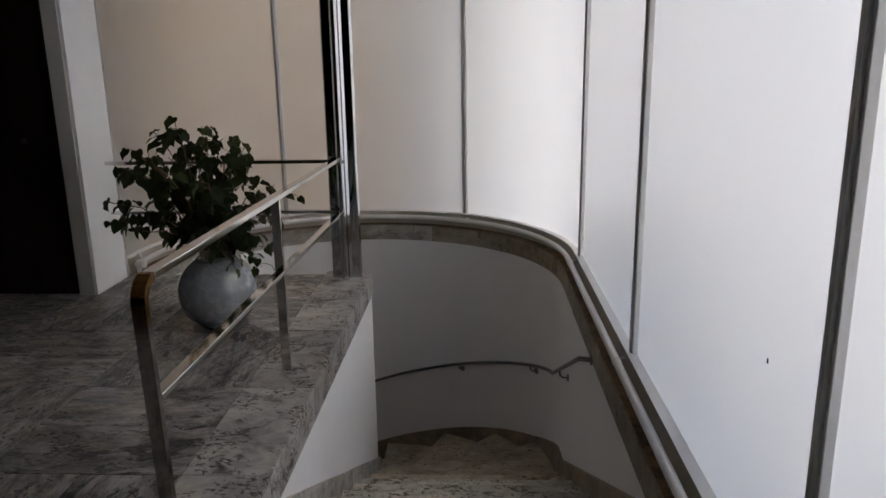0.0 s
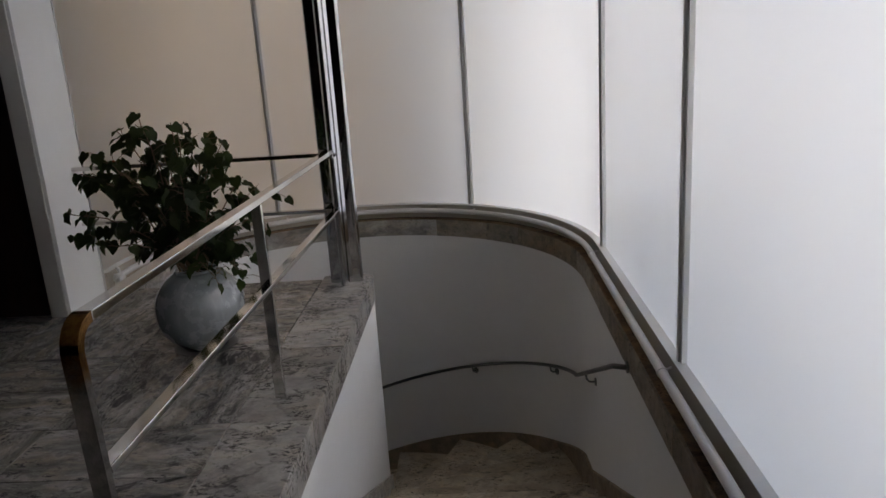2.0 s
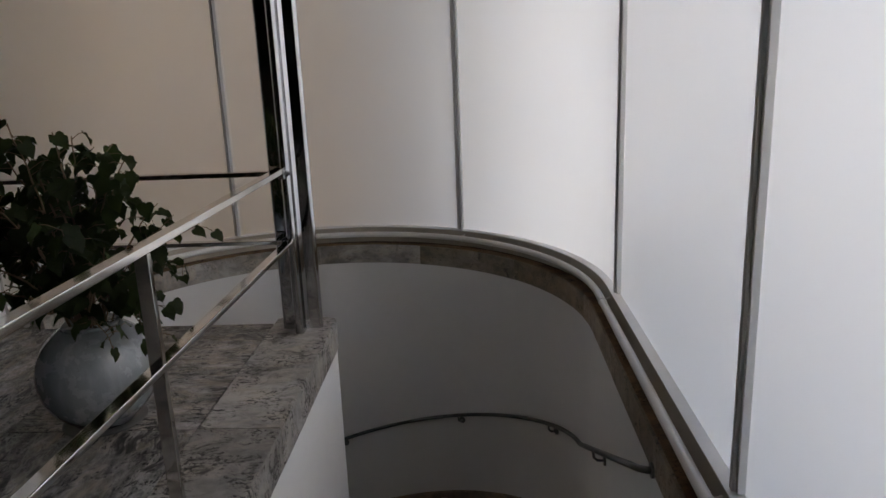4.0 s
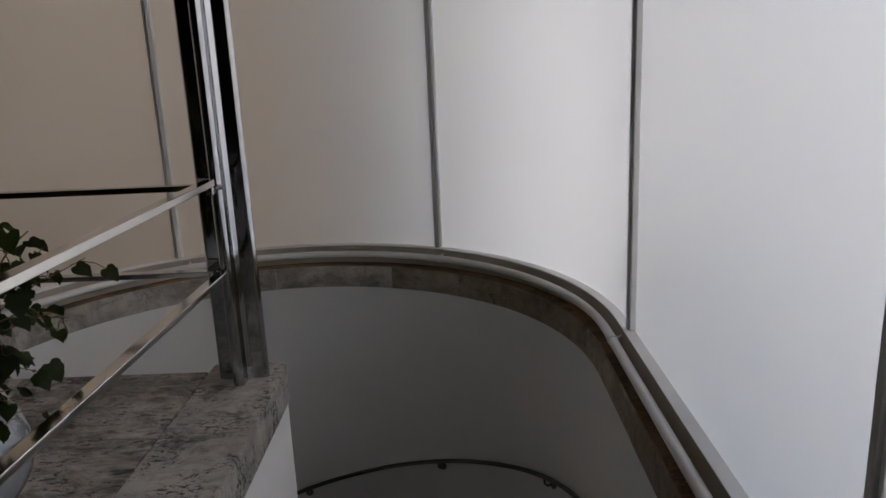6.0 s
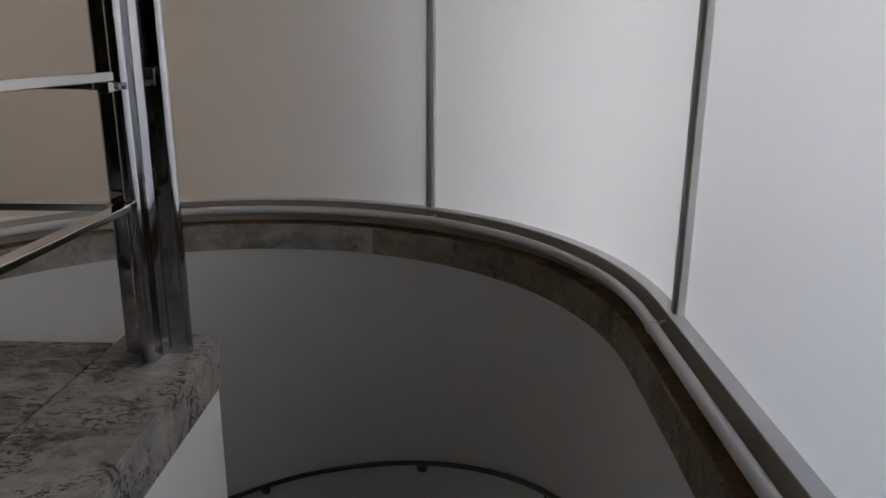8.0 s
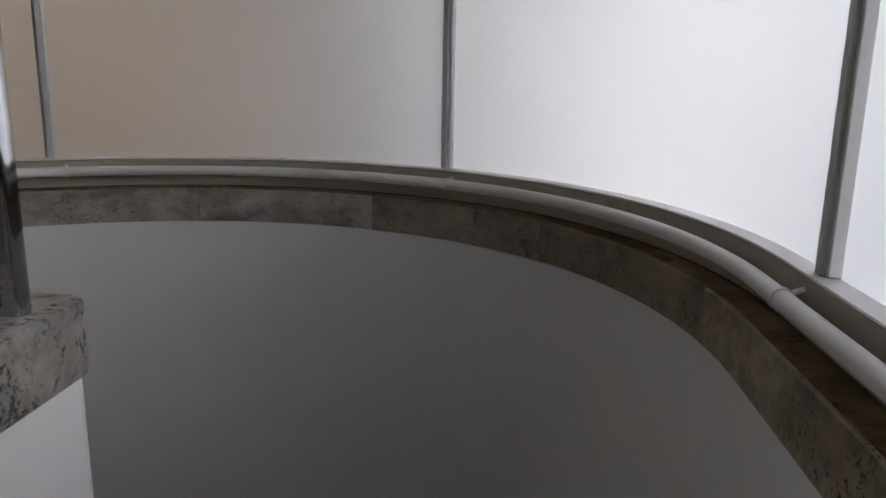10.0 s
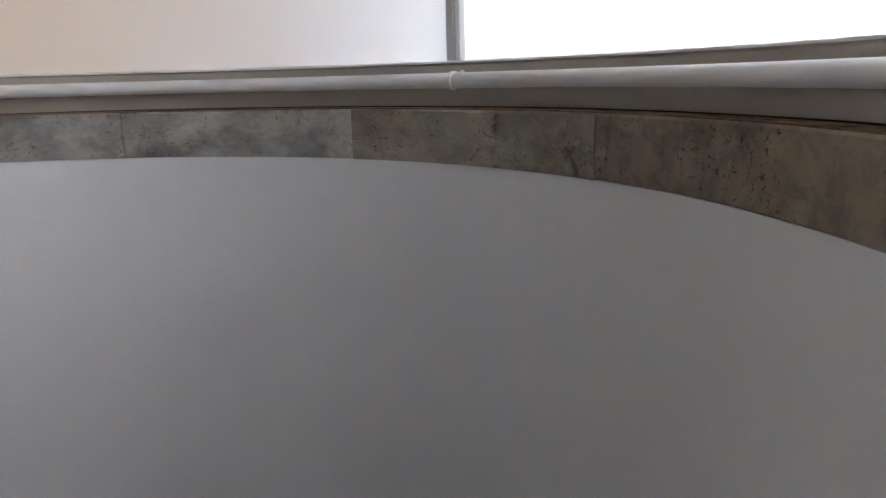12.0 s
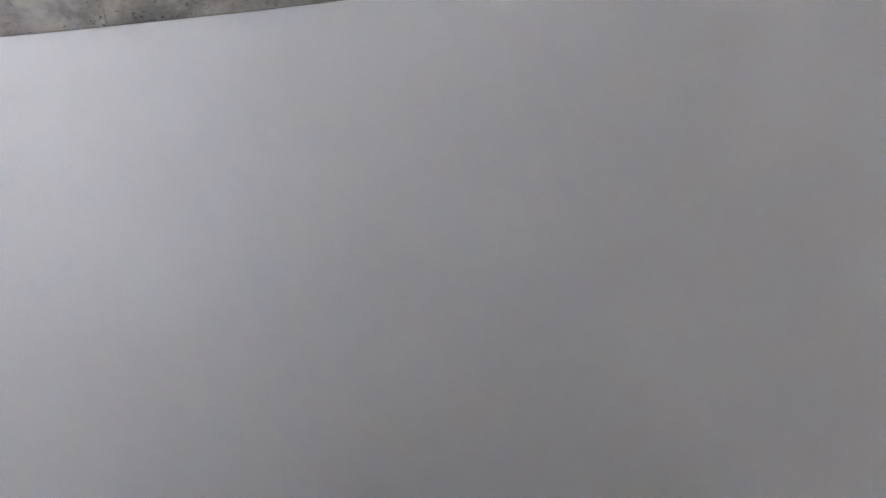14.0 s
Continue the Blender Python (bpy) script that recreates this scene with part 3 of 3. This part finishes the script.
def bend_bar(bm, y0, r, z0, z1, w, t):
    """The near post that bends over into the rail: a flat bar along (y, z)."""
    pts = [(y0, z0), (y0, z1 - r)]
    pts += [(y0 + r - r * math.cos(radians(a)), z1 - r + r * math.sin(radians(a))) for a in range(10, 91, 10)]
    rows_in = [(y0 + t, z0), (y0 + t, z1 - r)]
    ri = r - t
    rows_in += [(y0 + r - ri * math.cos(radians(a)), z1 - r + ri * math.sin(radians(a))) for a in range(10, 91, 10)]
    rings = []
    for (ya, za), (yb, zb) in zip(pts, rows_in):
        rings.append([bm.verts.new((-w / 2, ya, za)), bm.verts.new((w / 2, ya, za)), bm.verts.new((w / 2, yb, zb)), bm.verts.new((-w / 2, yb, zb))])
    for a, b in zip(rings, rings[1:]):
        for k in range(4):
            bm.faces.new((a[k], a[(k + 1) % 4], b[(k + 1) % 4], b[k]))
    bm.faces.new(rings[0][::-1])
    bm.faces.new(rings[-1])
    return bm


rail = tagged(empty("balustrade", (RAIL_A.x, RAIL_A.y, 0)), "flat nickel-plated balustrade between landing and stairs", "balustrade", "landing balustrades")
back = Matrix.Translation(-RAIL_A)
part("post", put(lean(box_bm(-BW / 2, BW / 2, 0, BH, 0, TOP - 0.1697, bevel=0.0008)), back @ turn_m), M_BRASS, rail)
smooth_by_angle(part("bend", put(lean(bend_bar(bmesh.new(), 0.0, 0.085, TOP - 0.1695, TOP, BW, BH)), back @ turn_m), M_BRASS, rail, "bent corner worn through to brass"))
part("handrail", put(box_bm(-BW / 2, BW / 2, 0.0855, LEN, TOP - BH, TOP, bevel=0.003), back @ turn_m), M_RAIL, rail)
part("lower_rail", put(lean(box_bm(-BW / 2, BW / 2, BH + 0.001, LEN + 0.02, 0.523 - 0.022, 0.523, bevel=0.003)), back @ turn_m), M_RAIL, rail)
MID = 3.886 - RAIL_A.y
part("post", put(box_bm(-BW / 2, BW / 2, MID, MID + 0.024, 0, TOP - BH - 0.0005, bevel=0.003), back @ turn_m), M_RAIL, rail)
bm = box_bm(-0.012, 0.020, LEN - 0.03, LEN - 0.008, TOP - BH - 0.03, TOP - BH - 0.001, bevel=0.002)
box(bm, 0.004, 0.016, LEN - 0.02, LEN + 0.085, TOP - BH - 0.026, TOP - BH - 0.006)
bracket = part("bracket", put(bm, back @ turn_m), M_RAIL, rail)
for dy in (0.028, 0.062):
    bolt = tube(bmesh.new(), [(0.0015, LEN + dy, TOP - BH - 0.016), (0.0235, LEN + dy, TOP - BH - 0.016)], 0.0085, 12)
    part("bolt", put(bolt, back @ turn_m), M_CHROME, bracket)
bm = box_bm(-0.01, 0.01, LEN + 0.02, LEN + 0.10, 0.500, 0.520, bevel=0.002)
part("bracket", put(bm, back @ turn_m), M_RAIL, rail)

# ---- balustrade of the far side ----
FAR_Y = 5.45
rail2 = tagged(empty("balustrade", (-0.6, FAR_Y, 0.8)), "dark flat metal balustrade across the landing's far edge", "balustrade", "landing balustrades")
back = Matrix.Translation((0.6, -FAR_Y, -0.8))
part("handrail", put(box_bm(-1.382, 0.20, FAR_Y, FAR_Y + BW, 0.843, 0.868, bevel=0.003), back), M_RAIL, rail2)
part("lower_rail", put(box_bm(-1.382, 0.20, FAR_Y, FAR_Y + BW, 0.494, 0.516, bevel=0.003), back), M_RAIL, rail2)
for z in (0.853, 0.503):
    part("bracket", put(box_bm(0.175, 0.215, FAR_Y + 0.005, FAR_Y + 0.12, z - 0.012, z + 0.012, bevel=0.002), back), M_RAIL, rail2)

# ---- handrail on the curved wall ----
R_HR = R_WALL - 0.062


def hr_z(st):
    kind, v = st
    z0 = -0.818
    if kind == "right":
        return z0 + (CY - v) * RISE / GOING
    return z0 - 0.452 * radians(v)


hr_sts = [("right", 4.38 + k * 0.12) for k in range(12)] + [("arc", a) for a in range(0, 150, 4)]
pts = [(*at(s, R_HR), hr_z(s)) for s in hr_sts]
x, y, z = pts[0]
pts = [(x + 0.058, y - 0.070, z + 0.022), (x + 0.040, y - 0.068, z + 0.022), (x + 0.012, y - 0.050, z + 0.019)] + pts
wall_rail = tagged(part("wall_handrail", tube(bmesh.new(), pts, 0.0138, 12), M_IRON, None, "", True), "thin dark steel handrail on the curved stair wall", "handrail")
bm = bmesh.new()
tube(bm, [(pts[0][0] - 0.006, pts[0][1], pts[0][2]), (pts[0][0] + 0.004, pts[0][1], pts[0][2])], 0.03, 16)
part("end_plate", bm, M_IRON, wall_rail)
for st in (("right", 5.28), ("arc", 23.5), ("arc", 60.0), ("arc", 97.0), ("arc", 134.0)):
    a = 0.0 if st[0] == "right" else radians(st[1])
    o = Vector((math.cos(a), math.sin(a), 0))
    p = Vector((*at(st, R_HR), hr_z(st)))
    wp = p + o * (R_WALL - R_HR)
    bm = bmesh.new()
    arc_pts = [p - Vector((0, 0, 0.012)), p - Vector((0, 0, 0.045)) + o * 0.004, p - Vector((0, 0, 0.062)) + o * 0.022, wp - Vector((0, 0, 0.065)) - o * 0.006]
    tube(bm, arc_pts, 0.007, 8)
    bracket = part("bracket", bm, M_IRON, wall_rail, "", True)
    part("plate", tube(bmesh.new(), [wp - Vector((0, 0, 0.065)) - o * 0.008, wp - Vector((0, 0, 0.065)) + o * 0.001], 0.026, 14), M_IRON, bracket)

# ---- pot, saucer and plant ----
POT = (-0.33, 4.55)
# added dish whose dark grey stands for the contact shadow under the pot
saucer = part("saucer", lathe(bmesh.new(), [(0.12, 0.0), (0.150, 0.002), (0.164, 0.011), (0.160, 0.012), (0.148, 0.006), (0.05, 0.005)], 40), M_CONTACT, None, "", True)
saucer.location = (POT[0], POT[1], 0.0)
tagged(saucer, "shallow saucer, dark grey to stand for the pot's contact shadow", "saucer")
prof = [(0.06, 0.0), (0.10, 0.0), (0.112, 0.004)]
RP, ZP = 0.229, 0.212
for k in range(1, 22):
    a = radians(-58 + k * 5.7)
    prof.append((RP * math.cos(a), ZP + RP * 0.985 * math.sin(a)))
rim_r, rim_z = prof[-1]
pot = tagged(empty("plant_pot", (POT[0], POT[1], 0.007)), "round grey-blue glazed ceramic pot on the landing", "pot")
part("body", lathe(bmesh.new(), prof + [(rim_r - 0.016, rim_z - 0.004), (rim_r - 0.016, rim_z - 0.04), (0.02, rim_z - 0.05)], 48), M_POT, pot, "", True)
part("rim", lathe(bmesh.new(), [(rim_r - 0.015, rim_z - 0.003), (rim_r + 0.001, rim_z + 0.0005), (rim_r - 0.002, rim_z + 0.010), (rim_r - 0.010, rim_z + 0.013), (rim_r - 0.016, rim_z + 0.008)], 48), M_POT, pot, "", True)
SOIL_Z = rim_z - 0.042 + 0.007
plant = tagged(empty("abutilon_plant", (POT[0], POT[1], SOIL_Z)), "bushy flowering maple with dark green lobed leaves in a pot", "plant")
bm = lathe(bmesh.new(), [(0.01, 0.004), (0.08, 0.01), (rim_r - 0.022, 0.0), (rim_r - 0.03, -0.004)], 24)
part("soil", bm, M_SOIL, plant)


def leaf_mesh(name, seed):
    r = random.Random(seed)
    half = [(0.0, 0.0), (0.24, -0.12), (0.44, -0.04), (0.54, 0.14), (0.52, 0.28), (0.52, 0.40), (0.48, 0.56), (0.40, 0.62), (0.32, 0.72), (0.20, 0.88), (0.0, 1.06)]
    half = [(x * r.uniform(0.92, 1.08), y * r.uniform(0.95, 1.05)) for x, y in half]
    bm = bmesh.new()

    def h(x, y):
        return 0.28 * abs(x) - 0.45 * x * x - 0.30 * max(0.0, y) ** 2 + 0.05 * math.sin(9 * y + 5 * x)

    mid = [bm.verts.new((0, y, h(0, y))) for y in (0.0, 0.3, 0.6, 1.08)]
    for sgn in (-1, 1):
        vs = [bm.verts.new((sgn * x, y, h(x, y))) for x, y in half[1:-1]]
        groups = [(mid[0], vs[0], vs[1], vs[2]), (mid[0], vs[2], vs[3], mid[1]), (mid[1], vs[3], vs[4], vs[5]), (mid[1], vs[5], vs[6], mid[2]), (mid[2], vs[6], vs[7], vs[8]), (mid[2], vs[8], mid[3])]
        for g in groups:
            bm.faces.new(g if sgn > 0 else g[::-1])
    me = bpy.data.meshes.new(name)
    bm.to_mesh(me)
    bm.free()
    me.materials.append(M_LEAF)
    for p in me.polygons:
        p.use_smooth = True
    return me


LEAVES = [leaf_mesh("leaf", s) for s in range(4)]
rng = random.Random(11)


def add_leaf(p, out, size, inner=None):
    """A drooping leaf at p whose tip points outwards and down; inner leaves go into one mesh."""
    d = Vector((out.x, out.y, 0))
    d = d.normalized() if d.length > 1e-3 else Vector((0, -1, 0))
    yaw = math.degrees(math.atan2(-d.x, d.y)) + rng.uniform(-55, 55)
    me = rng.choice(LEAVES)
    m = pose(p.x, p.y, p.z, rng.uniform(-75, -12), rng.uniform(-25, 25), yaw) @ Matrix.Scale(size, 4)
    if inner is not None:
        first = len(inner.verts)
        inner.from_mesh(me)
        inner.verts.ensure_lookup_table()
        bmesh.ops.transform(inner, matrix=m, verts=inner.verts[first:])
        return
    ob = new("leaf", me)
    ob.parent = plant
    ob.matrix_basis = m


def branch(end, sag, leaves, size, width=0.006, begin=0.35):
    start = Vector((rng.uniform(-0.05, 0.05), rng.uniform(-0.05, 0.05), 0.0))
    end = Vector(end)
    mid = Vector((start.x * 0.6 + end.x * 0.32, start.y * 0.6 + end.y * 0.32, end.z * 0.62 + sag))
    pts = []
    for i in range(13):
        t = i / 12
        p = start * (1 - t) ** 2 + mid * 2 * t * (1 - t) + end * t * t
        pts.append(p + Vector((rng.uniform(-1, 1), rng.uniform(-1, 1), rng.uniform(-1, 1))) * 0.006)
    wood_bm = tube(bmesh.new(), pts, width, 6, 0.35)
    for k in range(leaves):
        t = begin + (1 - begin) * (k + rng.random() * 0.6) / leaves
        i = min(11, int(t * 12))
        p = pts[i].lerp(pts[i + 1], t * 12 - i) if i < 12 else pts[12]
        side = Vector((rng.uniform(-1, 1), rng.uniform(-1, 1), rng.uniform(-0.25, 0.6))).normalized()
        q = p + side * rng.uniform(0.03, 0.085)
        tube(wood_bm, [p, p.lerp(q, 0.6) + Vector((0, 0, 0.008)), q], 0.0016, 4)
        add_leaf(q, side + (end - start).normalized() * 0.8, size * rng.uniform(0.7, 1.15))
    part("stem", wood_bm, M_STEM, plant, "", True)
    return pts


# main stems: ends relative to the soil, spread like the bush
ENDS = [(-0.20, 0.02, 0.80), (0.00, -0.06, 0.80), (0.13, 0.08, 0.74), (-0.36, -0.10, 0.68), (-0.08, 0.22, 0.76), (0.20, -0.08, 0.62), (-0.48, 0.08, 0.56),
        (-0.32, 0.26, 0.60), (-0.18, -0.30, 0.62), (0.10, -0.30, 0.50), (0.22, 0.20, 0.48), (-0.50, -0.16, 0.40), (0.04, 0.32, 0.50), (-0.08, -0.02, 0.68), (-0.30, 0.05, 0.76),
        (-0.36, 0.0, 0.46), (0.16, -0.20, 0.34), (-0.02, -0.28, 0.24), (-0.28, -0.28, 0.26), (0.18, 0.02, 0.16), (-0.42, 0.16, 0.26), (-0.46, -0.05, 0.58), (-0.12, -0.12, 0.84), (0.20, 0.02, 0.68)]
tips = []
for e in ENDS:
    n = 12 if e[2] > 0.3 else 8
    tips.append(branch((e[0] * 1.06 + 0.015, e[1], e[2] * 1.0), rng.uniform(0.03, 0.12), n, 0.070))
inner_bm = bmesh.new()
for pts in tips:
    for k in range(8):
        i = rng.randint(3, 11)
        side = Vector((rng.uniform(-1, 1), rng.uniform(-1, 1), rng.uniform(-0.3, 0.5))).normalized()
        add_leaf(pts[i] + side * rng.uniform(0.02, 0.07), side, 0.07 * rng.uniform(0.7, 1.15), inner_bm)
inner = part("inner_foliage", inner_bm, M_LEAF, plant, "dense dark leaves inside the bush", True, False)
inner["kind"] = "stuff"
branch((-0.60, 0.0, 0.20), 0.28, 9, 0.075, 0.004, 0.72)
branch((0.19, -0.21, 0.02), 0.20, 8, 0.050, 0.0035, 0.7)
branch((0.30, -0.08, 0.0), 0.20, 8, 0.050, 0.0035, 0.7)
branch((0.37, 0.05, 0.46), -0.05, 7, 0.058, 0.004, 0.6)
branch((0.31, 0.02, 0.14), 0.12, 8, 0.060, 0.004, 0.55)
branch((0.33, -0.04, 0.30), 0.06, 9, 0.056, 0.0035, 0.6)
branch((0.38, 0.10, 0.24), 0.12, 9, 0.054, 0.0035, 0.62)
branch((0.28, 0.10, 0.06), 0.16, 8, 0.058, 0.0035, 0.6)
branch((0.41, 0.18, 0.40), 0.04, 8, 0.050, 0.0035, 0.66)


def flower(p):
    """A hanging bell on a short thread below p."""
    bm = bmesh.new()
    lathe(bm, [(0.004, 0.0), (0.010, -0.008), (0.014, -0.022), (0.019, -0.032), (0.021, -0.034), (0.012, -0.020), (0.004, -0.010)], 10)
    bmesh.ops.transform(bm, matrix=Matrix.Translation(p - Vector((0, 0, 0.03))), verts=bm.verts)
    ob = part("flower", bm, M_FLOWER, plant, "small orange-red bell flower", True)
    part("petiole", tube(bmesh.new(), [p, p - Vector((0, 0, 0.031))], 0.0016, 4), M_STEM, plant)
    return ob


flower(Vector((-0.347, 0.04, 0.655)))
flower(Vector((-0.02, 0.10, 0.60)))

# ---- a black speck on the glass ----
sx, sy = at(("right", 2.285), R_GLASS - 0.002)
sp = part("speck", box_bm(sx - 0.002, sx + 0.001, sy - 0.003, sy + 0.003, 0.716, 0.730, bevel=0.001), M_SPECK)
tagged(sp, "tiny black speck stuck on the milk glass", "speck")

# ---- outside ----
bm = bmesh.new()
G = 900
rect = [(-4.3, -3.3), (2.2, -3.3), (2.2, 7.6), (-4.3, 7.6)]
big = [(-G, -G), (G, -G), (G, G), (-G, G)]
vi = [bm.verts.new((x, y, -0.16)) for x, y in rect]
vo = [bm.verts.new((x, y, -0.16)) for x, y in big]
for k in range(4):
    bm.faces.new((vo[k], vo[(k + 1) % 4], vi[(k + 1) % 4], vi[k]))
structure(part("ground", bm, M_GROUND), "gravel forecourt outside the glass", "ground")
# unseen blocks added to shape daylight: two warm the panes, one shades them
ob = part("wall_neighbour", box_bm(-9.0, -4.4, 2.0, 10.6, -0.16, 6.6), M_TINT_RENDER)
structure(ob, "unseen rendered wing, added to tint the left panes warm", "wall")
ob = part("wall_garage", box_bm(-9.0, 4.6, 10.6, 18.0, -0.16, 6.6), M_TINT_RENDER)
structure(ob, "unseen rendered wing, added to block sky and warm the curved panes", "wall")
ob = part("wall_main_house", box_bm(9.0, 15.0, -9.0, 3.0, -0.16, 4.6), M_SHADE_BLOCK)
structure(ob, "unseen grey block, added to shade the right panes", "wall")

# ---- landing tiles ----
def tile_mesh(name, w, l, h, material):
    bm = box_bm(-w / 2, w / 2, -l / 2, l / 2, -h, 0.0)
    top = [e for e in bm.edges if all(v.co.z > -1e-6 for v in e.verts)]
    bmesh.ops.bevel(bm, geom=top, offset=0.0015, segments=1, affect="EDGES")
    bmesh.ops.recalc_face_normals(bm, faces=bm.faces)
    me = bpy.data.meshes.new(name)
    bm.to_mesh(me)
    bm.free()
    me.materials.append(material)
    return me


TS, GAP = 0.78, 0.003
BX = 0.075                       # inner line of the border strip
rng = random.Random(3)
cut = {}


def lay(x0, x1, y0, y1, grain_y, material, name="tile"):
    w, l = (y1 - y0, x1 - x0) if grain_y else (x1 - x0, y1 - y0)
    key = (round(w, 3), round(l, 3), material.name)
    if key not in cut:
        cut[key] = tile_mesh(name, w - GAP, l - GAP, 0.0235, material)
    ob = new(name, cut[key])
    ob.parent = floor
    ob.matrix_basis = pose((x0 + x1) / 2, (y0 + y1) / 2, rng.uniform(-0.0008, 0.0003), 0, 0, (90 if grain_y else 0) + 180 * rng.randint(0, 1))


ybase = [EDGE_Y] + [4.46 - TS * k for k in range(10)]
for k, (yb, ya) in enumerate(zip(ybase, ybase[1:])):
    ya = max(ya, -3.05)
    if yb - ya < 0.05:
        continue
    for i in range(6):
        x1, x0 = BX - TS * i, max(BX - TS * (i + 1), -4.05)
        if x1 - x0 < 0.05:
            continue
        if (i + k) % 2 == 0:
            lay(x0, x1, ya, (ya + yb) / 2, False, M_TILE)
            lay(x0, x1, (ya + yb) / 2, yb, False, M_TILE)
        else:
            lay(x0, (x0 + x1) / 2, ya, yb, True, M_TILE)
            lay((x0 + x1) / 2, x1, ya, yb, True, M_TILE)
# border slabs along the stair edge, with the thick nosing
for k, (yb, ya) in enumerate(zip(ybase[1:], ybase[2:])):
    if ya < NOSE0 - 0.5:
        break
    ob = part("border_slab", box_bm(BX + GAP / 2, EDGE_X, ya + GAP / 2, yb - GAP / 2, -0.168, 0.0, bevel=0.004, segs=2), M_BORDER, floor)
bm = prism(bmesh.new(), [(BX + GAP / 2, ybase[1] + GAP / 2), (EDGE_X, ybase[1] + GAP / 2), (EDGE_X, 5.735 - 0.06)] + [(EDGE_X - 0.06 + 0.06 * math.cos(radians(q)), 5.675 + 0.06 * math.sin(radians(q))) for q in range(15, 91, 15)] + [(BX + GAP / 2, 5.735)], -0.168, 0.0)
bmesh.ops.bevel(bm, geom=[e for e in bm.edges if all(v.co.z > -1e-4 for v in e.verts)], offset=0.005, segments=2, affect="EDGES")
part("border_slab", bm, M_BORDER, floor)
part("edge_slab", box_bm(-1.37, BX - GAP / 2, EDGE_Y - 0.011, EDGE_Y, -0.168, -0.0005), M_BORDER, floor)
# top landing in front of the stairs
y = NOSE0
k = 0
while y > -3.0:
    ya = max(y - (0.346 if k == 0 else TS), -3.05)
    xs = [BX + 0.0, EDGE_X, EDGE_X + 0.70, CX + R_WALL - 0.004]
    for x0, x1 in zip(xs, xs[1:]):
        if x0 < EDGE_X - 0.01 and ya > NOSE0 - 0.5:
            continue
        lay(x0, x1, ya, y, False, M_BORDER if k == 0 else M_TILE)
    y = ya
    k += 1
